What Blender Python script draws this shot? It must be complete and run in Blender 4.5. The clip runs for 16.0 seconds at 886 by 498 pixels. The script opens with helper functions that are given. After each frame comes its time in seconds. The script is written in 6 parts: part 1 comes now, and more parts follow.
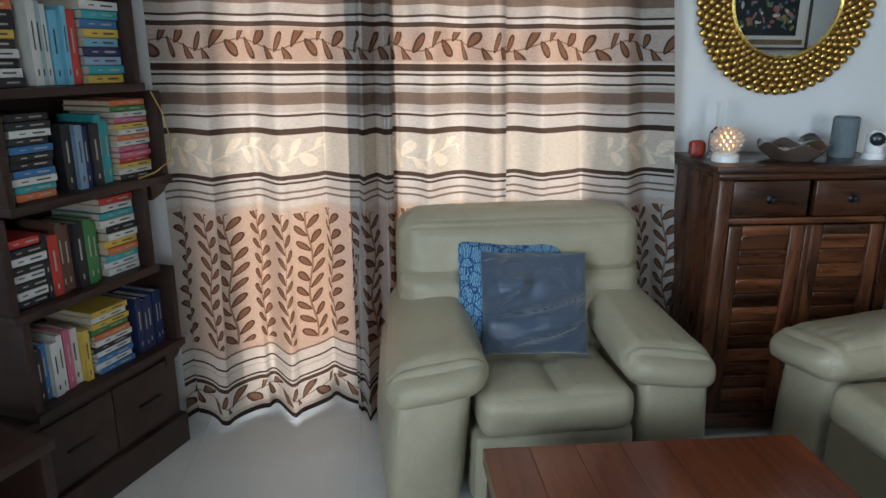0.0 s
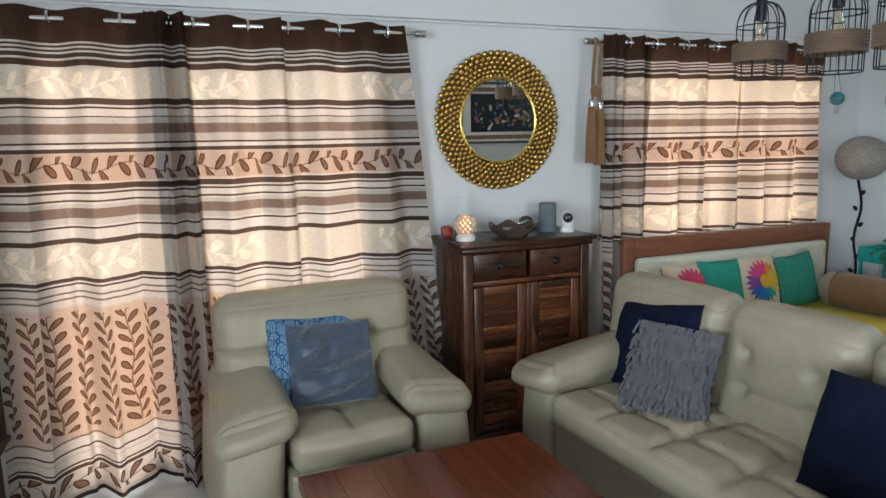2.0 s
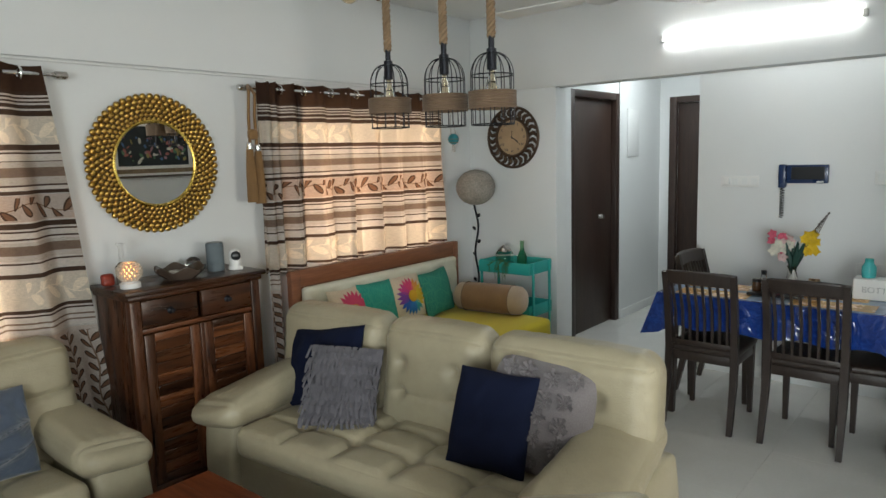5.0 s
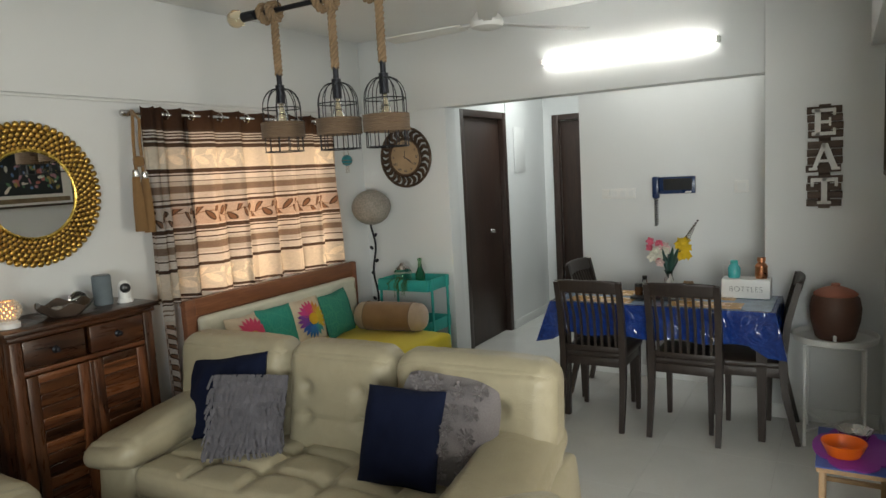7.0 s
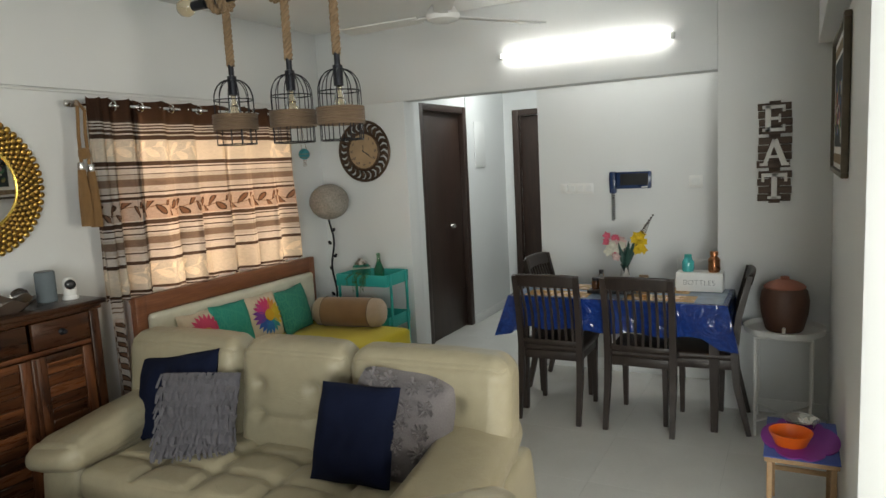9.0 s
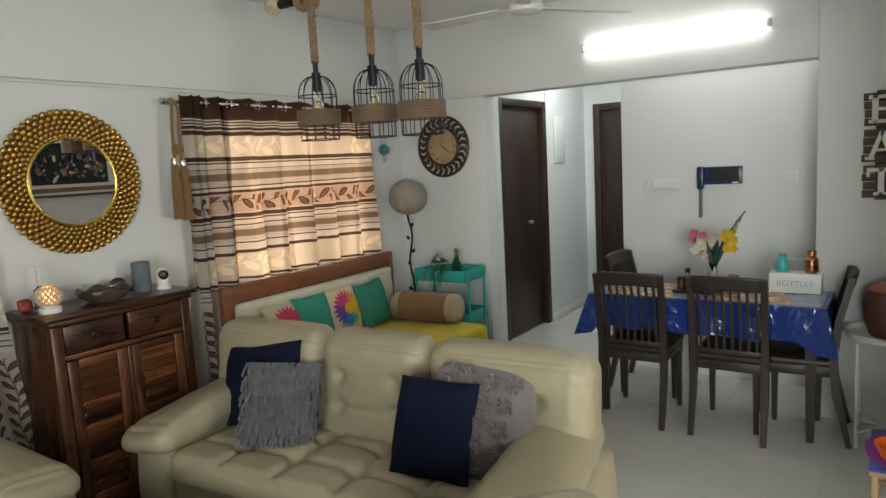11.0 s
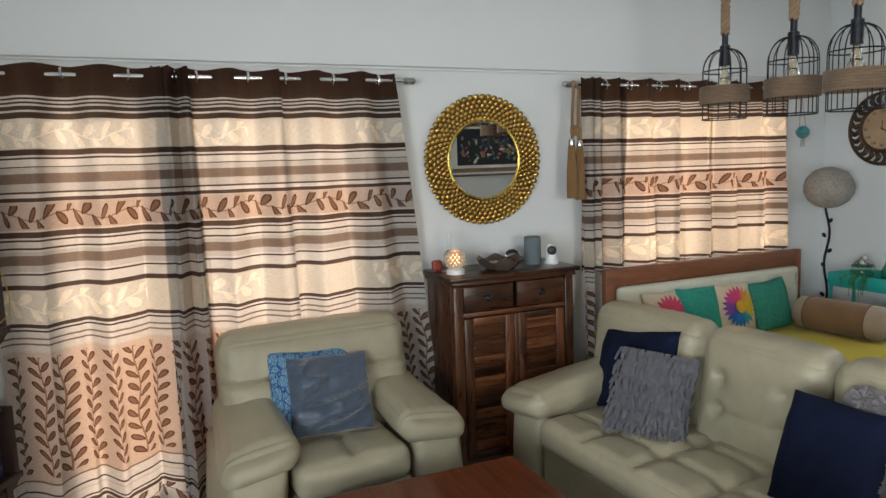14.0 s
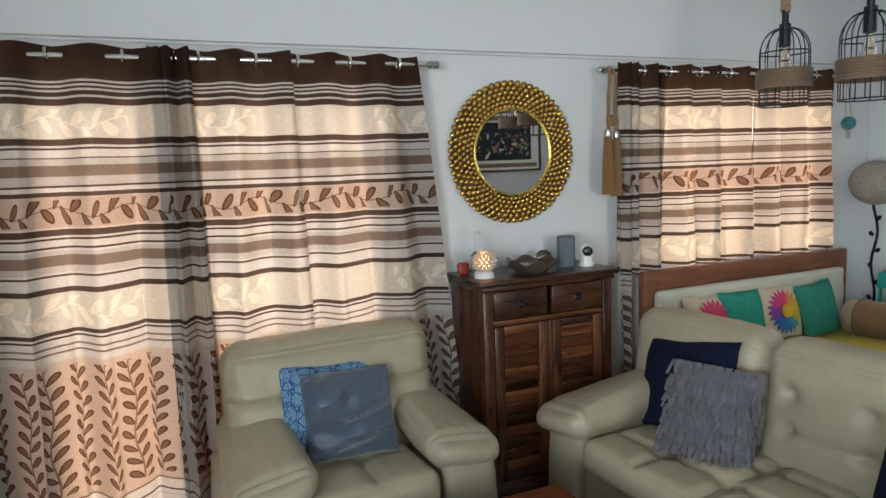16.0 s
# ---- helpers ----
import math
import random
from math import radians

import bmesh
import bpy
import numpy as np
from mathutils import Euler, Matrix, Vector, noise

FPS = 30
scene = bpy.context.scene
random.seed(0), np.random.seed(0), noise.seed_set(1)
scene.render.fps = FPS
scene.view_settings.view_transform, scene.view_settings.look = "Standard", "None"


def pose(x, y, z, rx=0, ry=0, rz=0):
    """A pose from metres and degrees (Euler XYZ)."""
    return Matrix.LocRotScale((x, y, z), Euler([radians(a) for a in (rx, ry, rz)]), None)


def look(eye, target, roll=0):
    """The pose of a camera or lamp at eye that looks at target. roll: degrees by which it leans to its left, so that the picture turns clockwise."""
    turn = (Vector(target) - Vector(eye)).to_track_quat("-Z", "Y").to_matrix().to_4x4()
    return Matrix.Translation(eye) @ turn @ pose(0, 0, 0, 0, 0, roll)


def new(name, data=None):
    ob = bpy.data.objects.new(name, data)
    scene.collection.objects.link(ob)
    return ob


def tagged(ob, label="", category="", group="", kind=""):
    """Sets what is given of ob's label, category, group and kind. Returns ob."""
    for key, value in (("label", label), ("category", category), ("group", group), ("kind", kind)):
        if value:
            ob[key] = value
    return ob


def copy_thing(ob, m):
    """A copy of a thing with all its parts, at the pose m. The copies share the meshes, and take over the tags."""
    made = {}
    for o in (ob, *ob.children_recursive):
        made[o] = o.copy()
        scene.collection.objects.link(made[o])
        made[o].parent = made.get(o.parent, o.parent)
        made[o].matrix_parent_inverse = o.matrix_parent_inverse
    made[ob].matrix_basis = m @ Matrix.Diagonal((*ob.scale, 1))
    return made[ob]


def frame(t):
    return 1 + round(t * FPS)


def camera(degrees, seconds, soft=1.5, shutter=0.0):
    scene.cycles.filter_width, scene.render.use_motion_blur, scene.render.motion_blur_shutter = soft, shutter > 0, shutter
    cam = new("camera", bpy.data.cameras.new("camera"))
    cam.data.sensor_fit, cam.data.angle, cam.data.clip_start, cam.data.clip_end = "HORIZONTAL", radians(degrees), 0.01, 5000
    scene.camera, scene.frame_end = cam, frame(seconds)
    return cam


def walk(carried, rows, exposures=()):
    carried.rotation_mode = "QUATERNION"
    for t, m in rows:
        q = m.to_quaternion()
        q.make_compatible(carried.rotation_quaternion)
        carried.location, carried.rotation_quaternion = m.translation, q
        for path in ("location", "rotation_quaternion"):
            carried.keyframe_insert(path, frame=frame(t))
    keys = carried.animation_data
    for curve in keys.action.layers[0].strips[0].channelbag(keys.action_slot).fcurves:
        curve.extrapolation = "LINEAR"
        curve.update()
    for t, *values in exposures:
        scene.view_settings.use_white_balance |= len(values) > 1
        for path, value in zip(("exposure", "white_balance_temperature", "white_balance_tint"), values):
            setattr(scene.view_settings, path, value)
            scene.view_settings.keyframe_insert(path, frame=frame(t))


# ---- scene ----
cam = camera(66.3, 16.0)
PATH = [
    (0, (0.198, 0.121, 1.403), (0.377, 2.036, 0.858), 0.3),
    (0.5, (0.138, -0.066, 1.434), (0.529, 1.858, 1.049), 1.2),
    (1, (0.082, -0.229, 1.471), (0.594, 1.67, 1.108), 0.4),
    (1.5, (0.102, -0.376, 1.491), (0.679, 1.515, 1.186), -0.6),
    (2, (0.116, -0.493, 1.526), (0.858, 1.337, 1.208), -1.1),
    (2.5, (0.004, -0.557, 1.52), (0.932, 1.191, 1.232), -0.4),
    (3, (-0.069, -0.596, 1.539), (1.008, 1.058, 1.219), 1.1),
    (3.5, (-0.036, -0.633, 1.535), (1.182, 0.917, 1.198), 0.9),
    (4, (-0.032, -0.657, 1.549), (1.31, 0.794, 1.244), 0.6),
    (4.5, (-0.034, -0.666, 1.616), (1.38, 0.712, 1.296), 0.1),
    (4.7, (-0.029, -0.669, 1.616), (1.43, 0.665, 1.314), -0.8),
    (6.8, (-0.093, -0.695, 1.624), (1.607, 0.345, 1.449), -2.9),
    (7, (-0.098, -0.687, 1.634), (1.609, 0.329, 1.398), -3.2),
    (7.5, (-0.08, -0.725, 1.643), (1.666, 0.215, 1.382), -3.7),
    (8, (-0.075, -0.716, 1.643), (1.679, 0.209, 1.384), -3.1),
    (10.3, (-0.038, -0.704, 1.602), (1.716, 0.222, 1.35), -2.9),
    (10.5, (-0.05, -0.695, 1.615), (1.681, 0.276, 1.368), -2.8),
    (11, (-0.044, -0.673, 1.617), (1.599, 0.44, 1.363), -3.1),
    (11.5, (-0.039, -0.656, 1.61), (1.504, 0.586, 1.334), -3.2),
    (12, (-0.044, -0.648, 1.579), (1.388, 0.709, 1.253), -2.4),
    (12.5, (-0.035, -0.636, 1.59), (1.28, 0.843, 1.304), -3.1),
    (13, (-0.004, -0.644, 1.588), (1.144, 0.971, 1.318), -2.5),
    (13.5, (0.022, -0.653, 1.591), (1.006, 1.074, 1.371), -2.4),
    (14, (0.04, -0.645, 1.581), (0.821, 1.181, 1.344), -2.0),
    (14.5, (0.061, -0.646, 1.581), (0.713, 1.231, 1.358), -2.3),
    (15, (0.049, -0.626, 1.557), (0.571, 1.289, 1.311), -2.2),
    (15.5, (0.027, -0.498, 1.541), (0.612, 1.39, 1.239), -2.0),
    (16, (0.04, -0.302, 1.563), (0.827, 1.521, 1.32), -2.1),
]
walk(cam, [(t, look(eye, target, roll)) for t, eye, target, roll in PATH],
     [(0.0, -0.11, 5600, 6), (1.0, 0.0, 5750, 7), (2.5, 0.06, 6150, 9), (4.5, -0.07, 6650, 8), (7.0, -0.2, 7250, 9), (11.0, -0.2, 7250, 9),
      (13.0, -0.1, 6700, 10), (13.5, 0.0, 6600, 10), (14.5, -0.04, 6400, 9), (16.0, -0.02, 6250, 9)])
# ---------------------------------------------------------------- light
world = bpy.data.worlds.new("sky")
world.use_nodes = True
scene.world = world
wn = world.node_tree.nodes
sky = wn.new("ShaderNodeTexSky")
sky.sky_type, sky.sun_disc = "NISHITA", False
sky.sun_elevation, sky.sun_rotation = radians(29), radians(-11)
world.node_tree.links.new(sky.outputs[0], wn["Background"].inputs[0])
wn["Background"].inputs[1].default_value = 0.12


def area_lamp(name, m, sx, sy, watts, colour):
    d = bpy.data.lights.new(name, "AREA")
    d.shape, d.size, d.size_y, d.energy, d.color = "RECTANGLE", sx, sy, watts, colour
    ob = new(name, d)
    ob.matrix_world = m
    return ob


sun_data = bpy.data.lights.new("sun", "SUN")
sun_data.energy, sun_data.angle, sun_data.color = 2.7, radians(0.6), (1.0, 0.965, 0.92)
new("sun", sun_data).matrix_world = look((-1.4, 12.0, 6.4), (0.4, 2.6, 1.2))

# daylight standing in the window openings
area_lamp("window_light_balcony", look((0.3, 3.02, 1.1), (0.3, 0, 1.1)), 1.4, 1.95, 13, (0.92, 0.96, 1.0))
area_lamp("window_light_bed", look((3.15, 2.98, 1.5), (3.15, 0, 1.4)), 1.45, 0.95, 11, (1.0, 0.9, 0.8))
# west fill at an invented opening out of view, aimed at the far end
area_lamp("window_light_back", look((-2.35, -2.0, 1.5), (4.6, 0.2, 1.25)), 1.8, 1.3, 92, (0.86, 0.94, 1.0)).data.spread = radians(115)
area_lamp("window_light_kitchen", look((1.1, -4.0, 1.5), (4.4, 0.4, 1.0)), 1.5, 1.2, 88, (1.0, 0.97, 0.92))
# added fill without a fitting; lifts the dining niche behind the beam
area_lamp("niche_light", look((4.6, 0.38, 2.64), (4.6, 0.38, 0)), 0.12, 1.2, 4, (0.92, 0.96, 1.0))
# lamp out of view, assumed as the source for the bright passage
area_lamp("passage_light", look((5.9, 1.6, 2.6), (5.9, 1.6, 0)), 0.3, 0.5, 16, (0.84, 0.93, 1.0))


# ---------------------------------------------------------------- material helpers
class E:
    """A small wrapper that writes arithmetic on sockets as math nodes."""
    def __init__(self, nt, s):
        self.nt, self.s = nt, s

    def op(self, kind, *others):
        n = self.nt.nodes.new("ShaderNodeMath")
        n.operation = kind
        for i, v in enumerate((self, *others)):
            if isinstance(v, E):
                self.nt.links.new(v.s, n.inputs[i])
            else:
                n.inputs[i].default_value = v
        return E(self.nt, n.outputs[0])

    def __add__(self, o): return self.op("ADD", o)
    def __radd__(self, o): return self.op("ADD", o)
    def __sub__(self, o): return self.op("SUBTRACT", o)
    def __mul__(self, o): return self.op("MULTIPLY", o)
    def __rmul__(self, o): return self.op("MULTIPLY", o)
    def __truediv__(self, o): return self.op("DIVIDE", o)
    def lt(self, o): return self.op("LESS_THAN", o)
    def gt(self, o): return self.op("GREATER_THAN", o)
    def wrap(self, p): return self.op("FLOORED_MODULO", p)
    def maxi(self, o): return self.op("MAXIMUM", o)
    def mini(self, o): return self.op("MINIMUM", o)
    def sin(self): return self.op("SINE")
    def abs(self): return self.op("ABSOLUTE")
    def floor(self): return self.op("FLOOR")


class M:
    """A principled material that is easy to wire."""
    def __init__(self, name, colour=(0.5, 0.5, 0.5), rough=0.5, metal=0.0, spec=0.5):
        self.mat = bpy.data.materials.new(name)
        self.mat.use_nodes = True
        self.nt = self.mat.node_tree
        self.b = self.nt.nodes["Principled BSDF"]
        self.b.inputs["Base Color"].default_value = (*colour, 1)
        self.b.inputs["Roughness"].default_value = rough
        self.b.inputs["Metallic"].default_value = metal
        self.b.inputs["Specular IOR Level"].default_value = spec
        self.colour = colour

    def node(self, kind, **kw):
        n = self.nt.nodes.new(kind)
        for k, v in kw.items():
            n.inputs[k.replace("_", " ")].default_value = v
        return n

    def link(self, a, b):
        self.nt.links.new(a.s if isinstance(a, E) else a, b)

    def coords(self, kind="Object", scale=(1, 1, 1), rot=(0, 0, 0)):
        tc = self.node("ShaderNodeTexCoord")
        mp = self.node("ShaderNodeMapping")
        mp.inputs["Scale"].default_value = scale
        mp.inputs["Rotation"].default_value = rot
        self.link(tc.outputs[kind], mp.inputs[0])
        return mp.outputs[0]

    def noise(self, scale, detail=4, rough=0.55, vec=None, distortion=0.0):
        n = self.node("ShaderNodeTexNoise", Scale=scale, Detail=detail, Roughness=rough, Distortion=distortion)
        self.link(vec if vec is not None else self.coords(), n.inputs["Vector"])
        return n.outputs["Fac"]

    def ramp(self, fac, stops, constant=False):
        n = self.node("ShaderNodeValToRGB")
        cr = n.color_ramp
        if constant:
            cr.interpolation = "CONSTANT"
        while len(cr.elements) < len(stops):
            cr.elements.new(0.5)
        for e, (p, c) in zip(cr.elements, stops):
            e.position, e.color = p, (*c, 1)
        self.link(fac, n.inputs[0])
        return n.outputs[0]

    def mix(self, fac, a, b, mode="MIX"):
        n = self.node("ShaderNodeMix")
        n.data_type, n.blend_type = "RGBA", mode
        for v, i in ((fac, 0), (a, 6), (b, 7)):
            if isinstance(v, E):
                v = v.s
            if isinstance(v, (int, float)):
                n.inputs[i].default_value = v
            elif isinstance(v, tuple):
                n.inputs[i].default_value = (*v, 1)
            else:
                self.link(v, n.inputs[i])
        return n.outputs[2]

    def base(self, s):
        self.link(s, self.b.inputs["Base Color"])
        return self

    def roughness(self, fac, lo, hi):
        n = self.node("ShaderNodeMapRange")
        n.inputs["To Min"].default_value, n.inputs["To Max"].default_value = lo, hi
        self.link(fac, n.inputs["Value"])
        self.link(n.outputs[0], self.b.inputs["Roughness"])
        return self

    def bump(self, fac, strength=0.2, dist=0.002):
        n = self.node("ShaderNodeBump", Strength=strength, Distance=dist)
        self.link(fac, n.inputs["Height"])
        self.link(n.outputs[0], self.b.inputs["Normal"])
        return self


def worn(name, colour, rough=0.5, var=0.12, scale=3.0, fine=90, bump=0.1, metal=0.0, spec=0.5, dist=0.001):
    """A plain surface with uneven tone at two scales and a fine grain."""
    m = M(name, colour, rough, metal, spec)
    big, small = m.noise(scale, 3), m.noise(fine, 3)
    dark = tuple(c * (1 - var) for c in colour)
    lite = tuple(min(1, c * (1 + var * 0.6)) for c in colour)
    a = m.ramp(big, [(0.3, dark), (0.7, lite)])
    m.base(m.mix(0.25, a, m.ramp(small, [(0.3, dark), (0.7, lite)])))
    m.roughness(big, max(0.02, rough - 0.08), min(1, rough + 0.1))
    if bump:
        m.bump(small, bump, dist)
    return m.mat


def wood(name, dark, lite, rough=0.35, axis="x", scale=1.0, bump=0.08):
    m = M(name, lite, rough)
    s = {"x": (1.2, 14, 14), "y": (14, 1.2, 14), "z": (14, 14, 1.2)}[axis]
    v = m.coords("Object", tuple(c * scale for c in s))
    rnd = m.node("ShaderNodeObjectInfo").outputs["Random"]
    add = m.node("ShaderNodeVectorMath")
    add.operation = "ADD"
    m.link(v, add.inputs[0])
    sc = E(m.nt, rnd) * 37.0
    m.link(sc, add.inputs[1])
    g = m.noise(1.6, 6, 0.65, add.outputs[0], 1.2)
    g2 = m.noise(9.0, 4, 0.6, add.outputs[0], 0.4)
    mid = tuple((a + b) / 2 for a, b in zip(dark, lite))
    c = m.mix(0.35, m.ramp(g, [(0.25, dark), (0.5, mid), (0.75, lite)]), m.ramp(g2, [(0.35, dark), (0.7, lite)]))
    m.base(c)
    m.roughness(g2, rough - 0.07, rough + 0.15)
    m.bump(g2, bump, 0.001)
    return m.mat


def leather(name, colour):
    m = M(name, colour, 0.4, 0, 0.5)
    big, mid = m.noise(2.2, 4), m.noise(11, 4, 0.6, None, 1.0)
    vor = m.node("ShaderNodeTexVoronoi", Scale=230.0)
    m.link(m.coords(), vor.inputs["Vector"])
    d, l = tuple(c * 0.86 for c in colour), tuple(c * 1.1 for c in colour)
    m.base(m.mix(0.4, m.ramp(big, [(0.3, d), (0.7, l)]), m.ramp(mid, [(0.3, d), (0.72, l)])))
    m.roughness(mid, 0.24, 0.44)
    wr = m.noise(24, 4, 0.6, m.coords("Object", (1, 1, 1.6)), 2.2)
    ridge = (E(m.nt, wr) + -0.5).abs() * 2.0
    h = E(m.nt, mid) * 1.0 + E(m.nt, vor.outputs["Distance"]) * 0.2 + ridge.mini(0.3) * 1.1
    m.bump(h.s, 0.3, 0.007)
    return m.mat


def fabric(name, colour, rough=0.9, weave=420, var=0.18, sheen=0.3, bump=0.3):
    m = M(name, colour, rough, 0, 0.2)
    v = m.coords()
    big, w = m.noise(7, 4, 0.6, v), m.noise(weave, 2, 0.5, v)
    d, l = tuple(c * (1 - var) for c in colour), tuple(min(1, c * (1 + var)) for c in colour)
    m.base(m.mix(0.5, m.ramp(big, [(0.3, d), (0.7, l)]), m.ramp(w, [(0.3, d), (0.7, l)])))
    m.bump(w, bump, 0.002)
    m.b.inputs["Sheen Weight"].default_value = sheen
    return m.mat


def glow(name, colour, strength):
    m = M(name, colour)
    m.b.inputs["Emission Color"].default_value = (*colour, 1)
    m.b.inputs["Emission Strength"].default_value = strength
    return m.mat


def glass(name, colour=(1, 1, 1), rough=0.02, ior=1.45):
    m = M(name, colour, rough)
    m.b.inputs["Transmission Weight"].default_value = 1.0
    m.b.inputs["IOR"].default_value = ior
    return m.mat


# ---------------------------------------------------------------- materials
WALL = worn("wall_paint", (0.70, 0.715, 0.71), 0.6, 0.035, 1.3, 160, 0.12)
CEIL = worn("ceiling_paint", (0.76, 0.77, 0.765), 0.75, 0.03, 1.2, 140, 0.1)
TRIM = worn("trim_paint", (0.72, 0.73, 0.72), 0.45, 0.05, 4, 120, 0.05)
DARKWOOD = wood("dark_laminate", (0.014, 0.008, 0.006), (0.055, 0.029, 0.02), 0.35, "z", 0.9)
SHEESHAM_X = wood("sheesham_x", (0.012, 0.0035, 0.002), (0.078, 0.021, 0.009), 0.3, "x", 0.8)
SHEESHAM_Z = wood("sheesham_z", (0.009, 0.0028, 0.0018), (0.058, 0.0155, 0.0065), 0.34, "z", 0.8)
SHELFWOOD = wood("shelf_wood", (0.012, 0.0055, 0.004), (0.048, 0.0215, 0.014), 0.42, "y", 0.8)
BEDWOOD = wood("bed_wood", (0.10, 0.032, 0.014), (0.26, 0.10, 0.045), 0.35, "x", 0.7)
CHAIRWOOD = wood("chair_wood", (0.012, 0.008, 0.0065), (0.042, 0.028, 0.022), 0.4, "z", 0.8)
PINE = wood("pine", (0.28, 0.16, 0.075), (0.46, 0.29, 0.15), 0.5, "x")
LEATHER = leather("beige_leather", (0.385, 0.342, 0.235))
PAD = leather("cream_leatherette", (0.62, 0.60, 0.48))
STEEL = worn("brushed_steel", (0.55, 0.54, 0.52), 0.25, 0.1, 20, 200, 0.05, 1.0)
CHROME = worn("chrome", (0.75, 0.75, 0.75), 0.12, 0.05, 20, 200, 0.0, 1.0)
BLACKMETAL = worn("black_metal", (0.018, 0.02, 0.026), 0.4, 0.2, 20, 200, 0.05, 0.6)
BRASS = worn("antique_gold", (0.46, 0.29, 0.075), 0.27, 0.35, 30, 250, 0.15, 1.0)
BRASSRIM = worn("gold_rim", (0.72, 0.52, 0.13), 0.25, 0.2, 30, 250, 0.05, 1.0)
MIRROR = M("mirror_glass", (0.93, 0.94, 0.93), 0.008, 1.0).mat
ROPE = fabric("jute_rope", (0.25, 0.17, 0.10), 0.95, 260, 0.35, 0.1, 0.6)
JUTEBAND = fabric("jute_band", (0.17, 0.115, 0.075), 0.95, 260, 0.35, 0.1, 0.6)
GLASS = glass("clear_glass")
AMBER = glass("amber_bulb", (1.0, 0.86, 0.62))
PLASTICW = worn("white_plastic", (0.75, 0.75, 0.73), 0.35, 0.05, 8, 160, 0.03)
GREYPLASTIC = fabric("speaker_mesh", (0.14, 0.17, 0.185), 0.8, 700, 0.2, 0.0, 0.4)
BLACKPLASTIC = worn("black_plastic", (0.015, 0.016, 0.018), 0.3, 0.2, 10, 200, 0.05)
TEALPAINT = worn("teal_enamel", (0.02, 0.36, 0.32), 0.4, 0.12, 6, 120, 0.05)
WHITEMETAL = worn("white_powder_coat", (0.72, 0.72, 0.70), 0.4, 0.05, 8, 160, 0.04)


def floor_material():
    m = M("vitrified_tile", (0.68, 0.68, 0.65), 0.12, 0, 0.5)
    a, b = m.noise(2.3, 5, 0.6, None, 0.6), m.noise(60, 3)
    c = m.mix(0.3, m.ramp(a, [(0.3, (0.63, 0.63, 0.60)), (0.7, (0.73, 0.73, 0.70))]),
              m.ramp(b, [(0.3, (0.64, 0.64, 0.61)), (0.7, (0.72, 0.72, 0.69))]))
    m.base(c).roughness(a, 0.08, 0.2)
    return m.mat


FLOOR = floor_material()


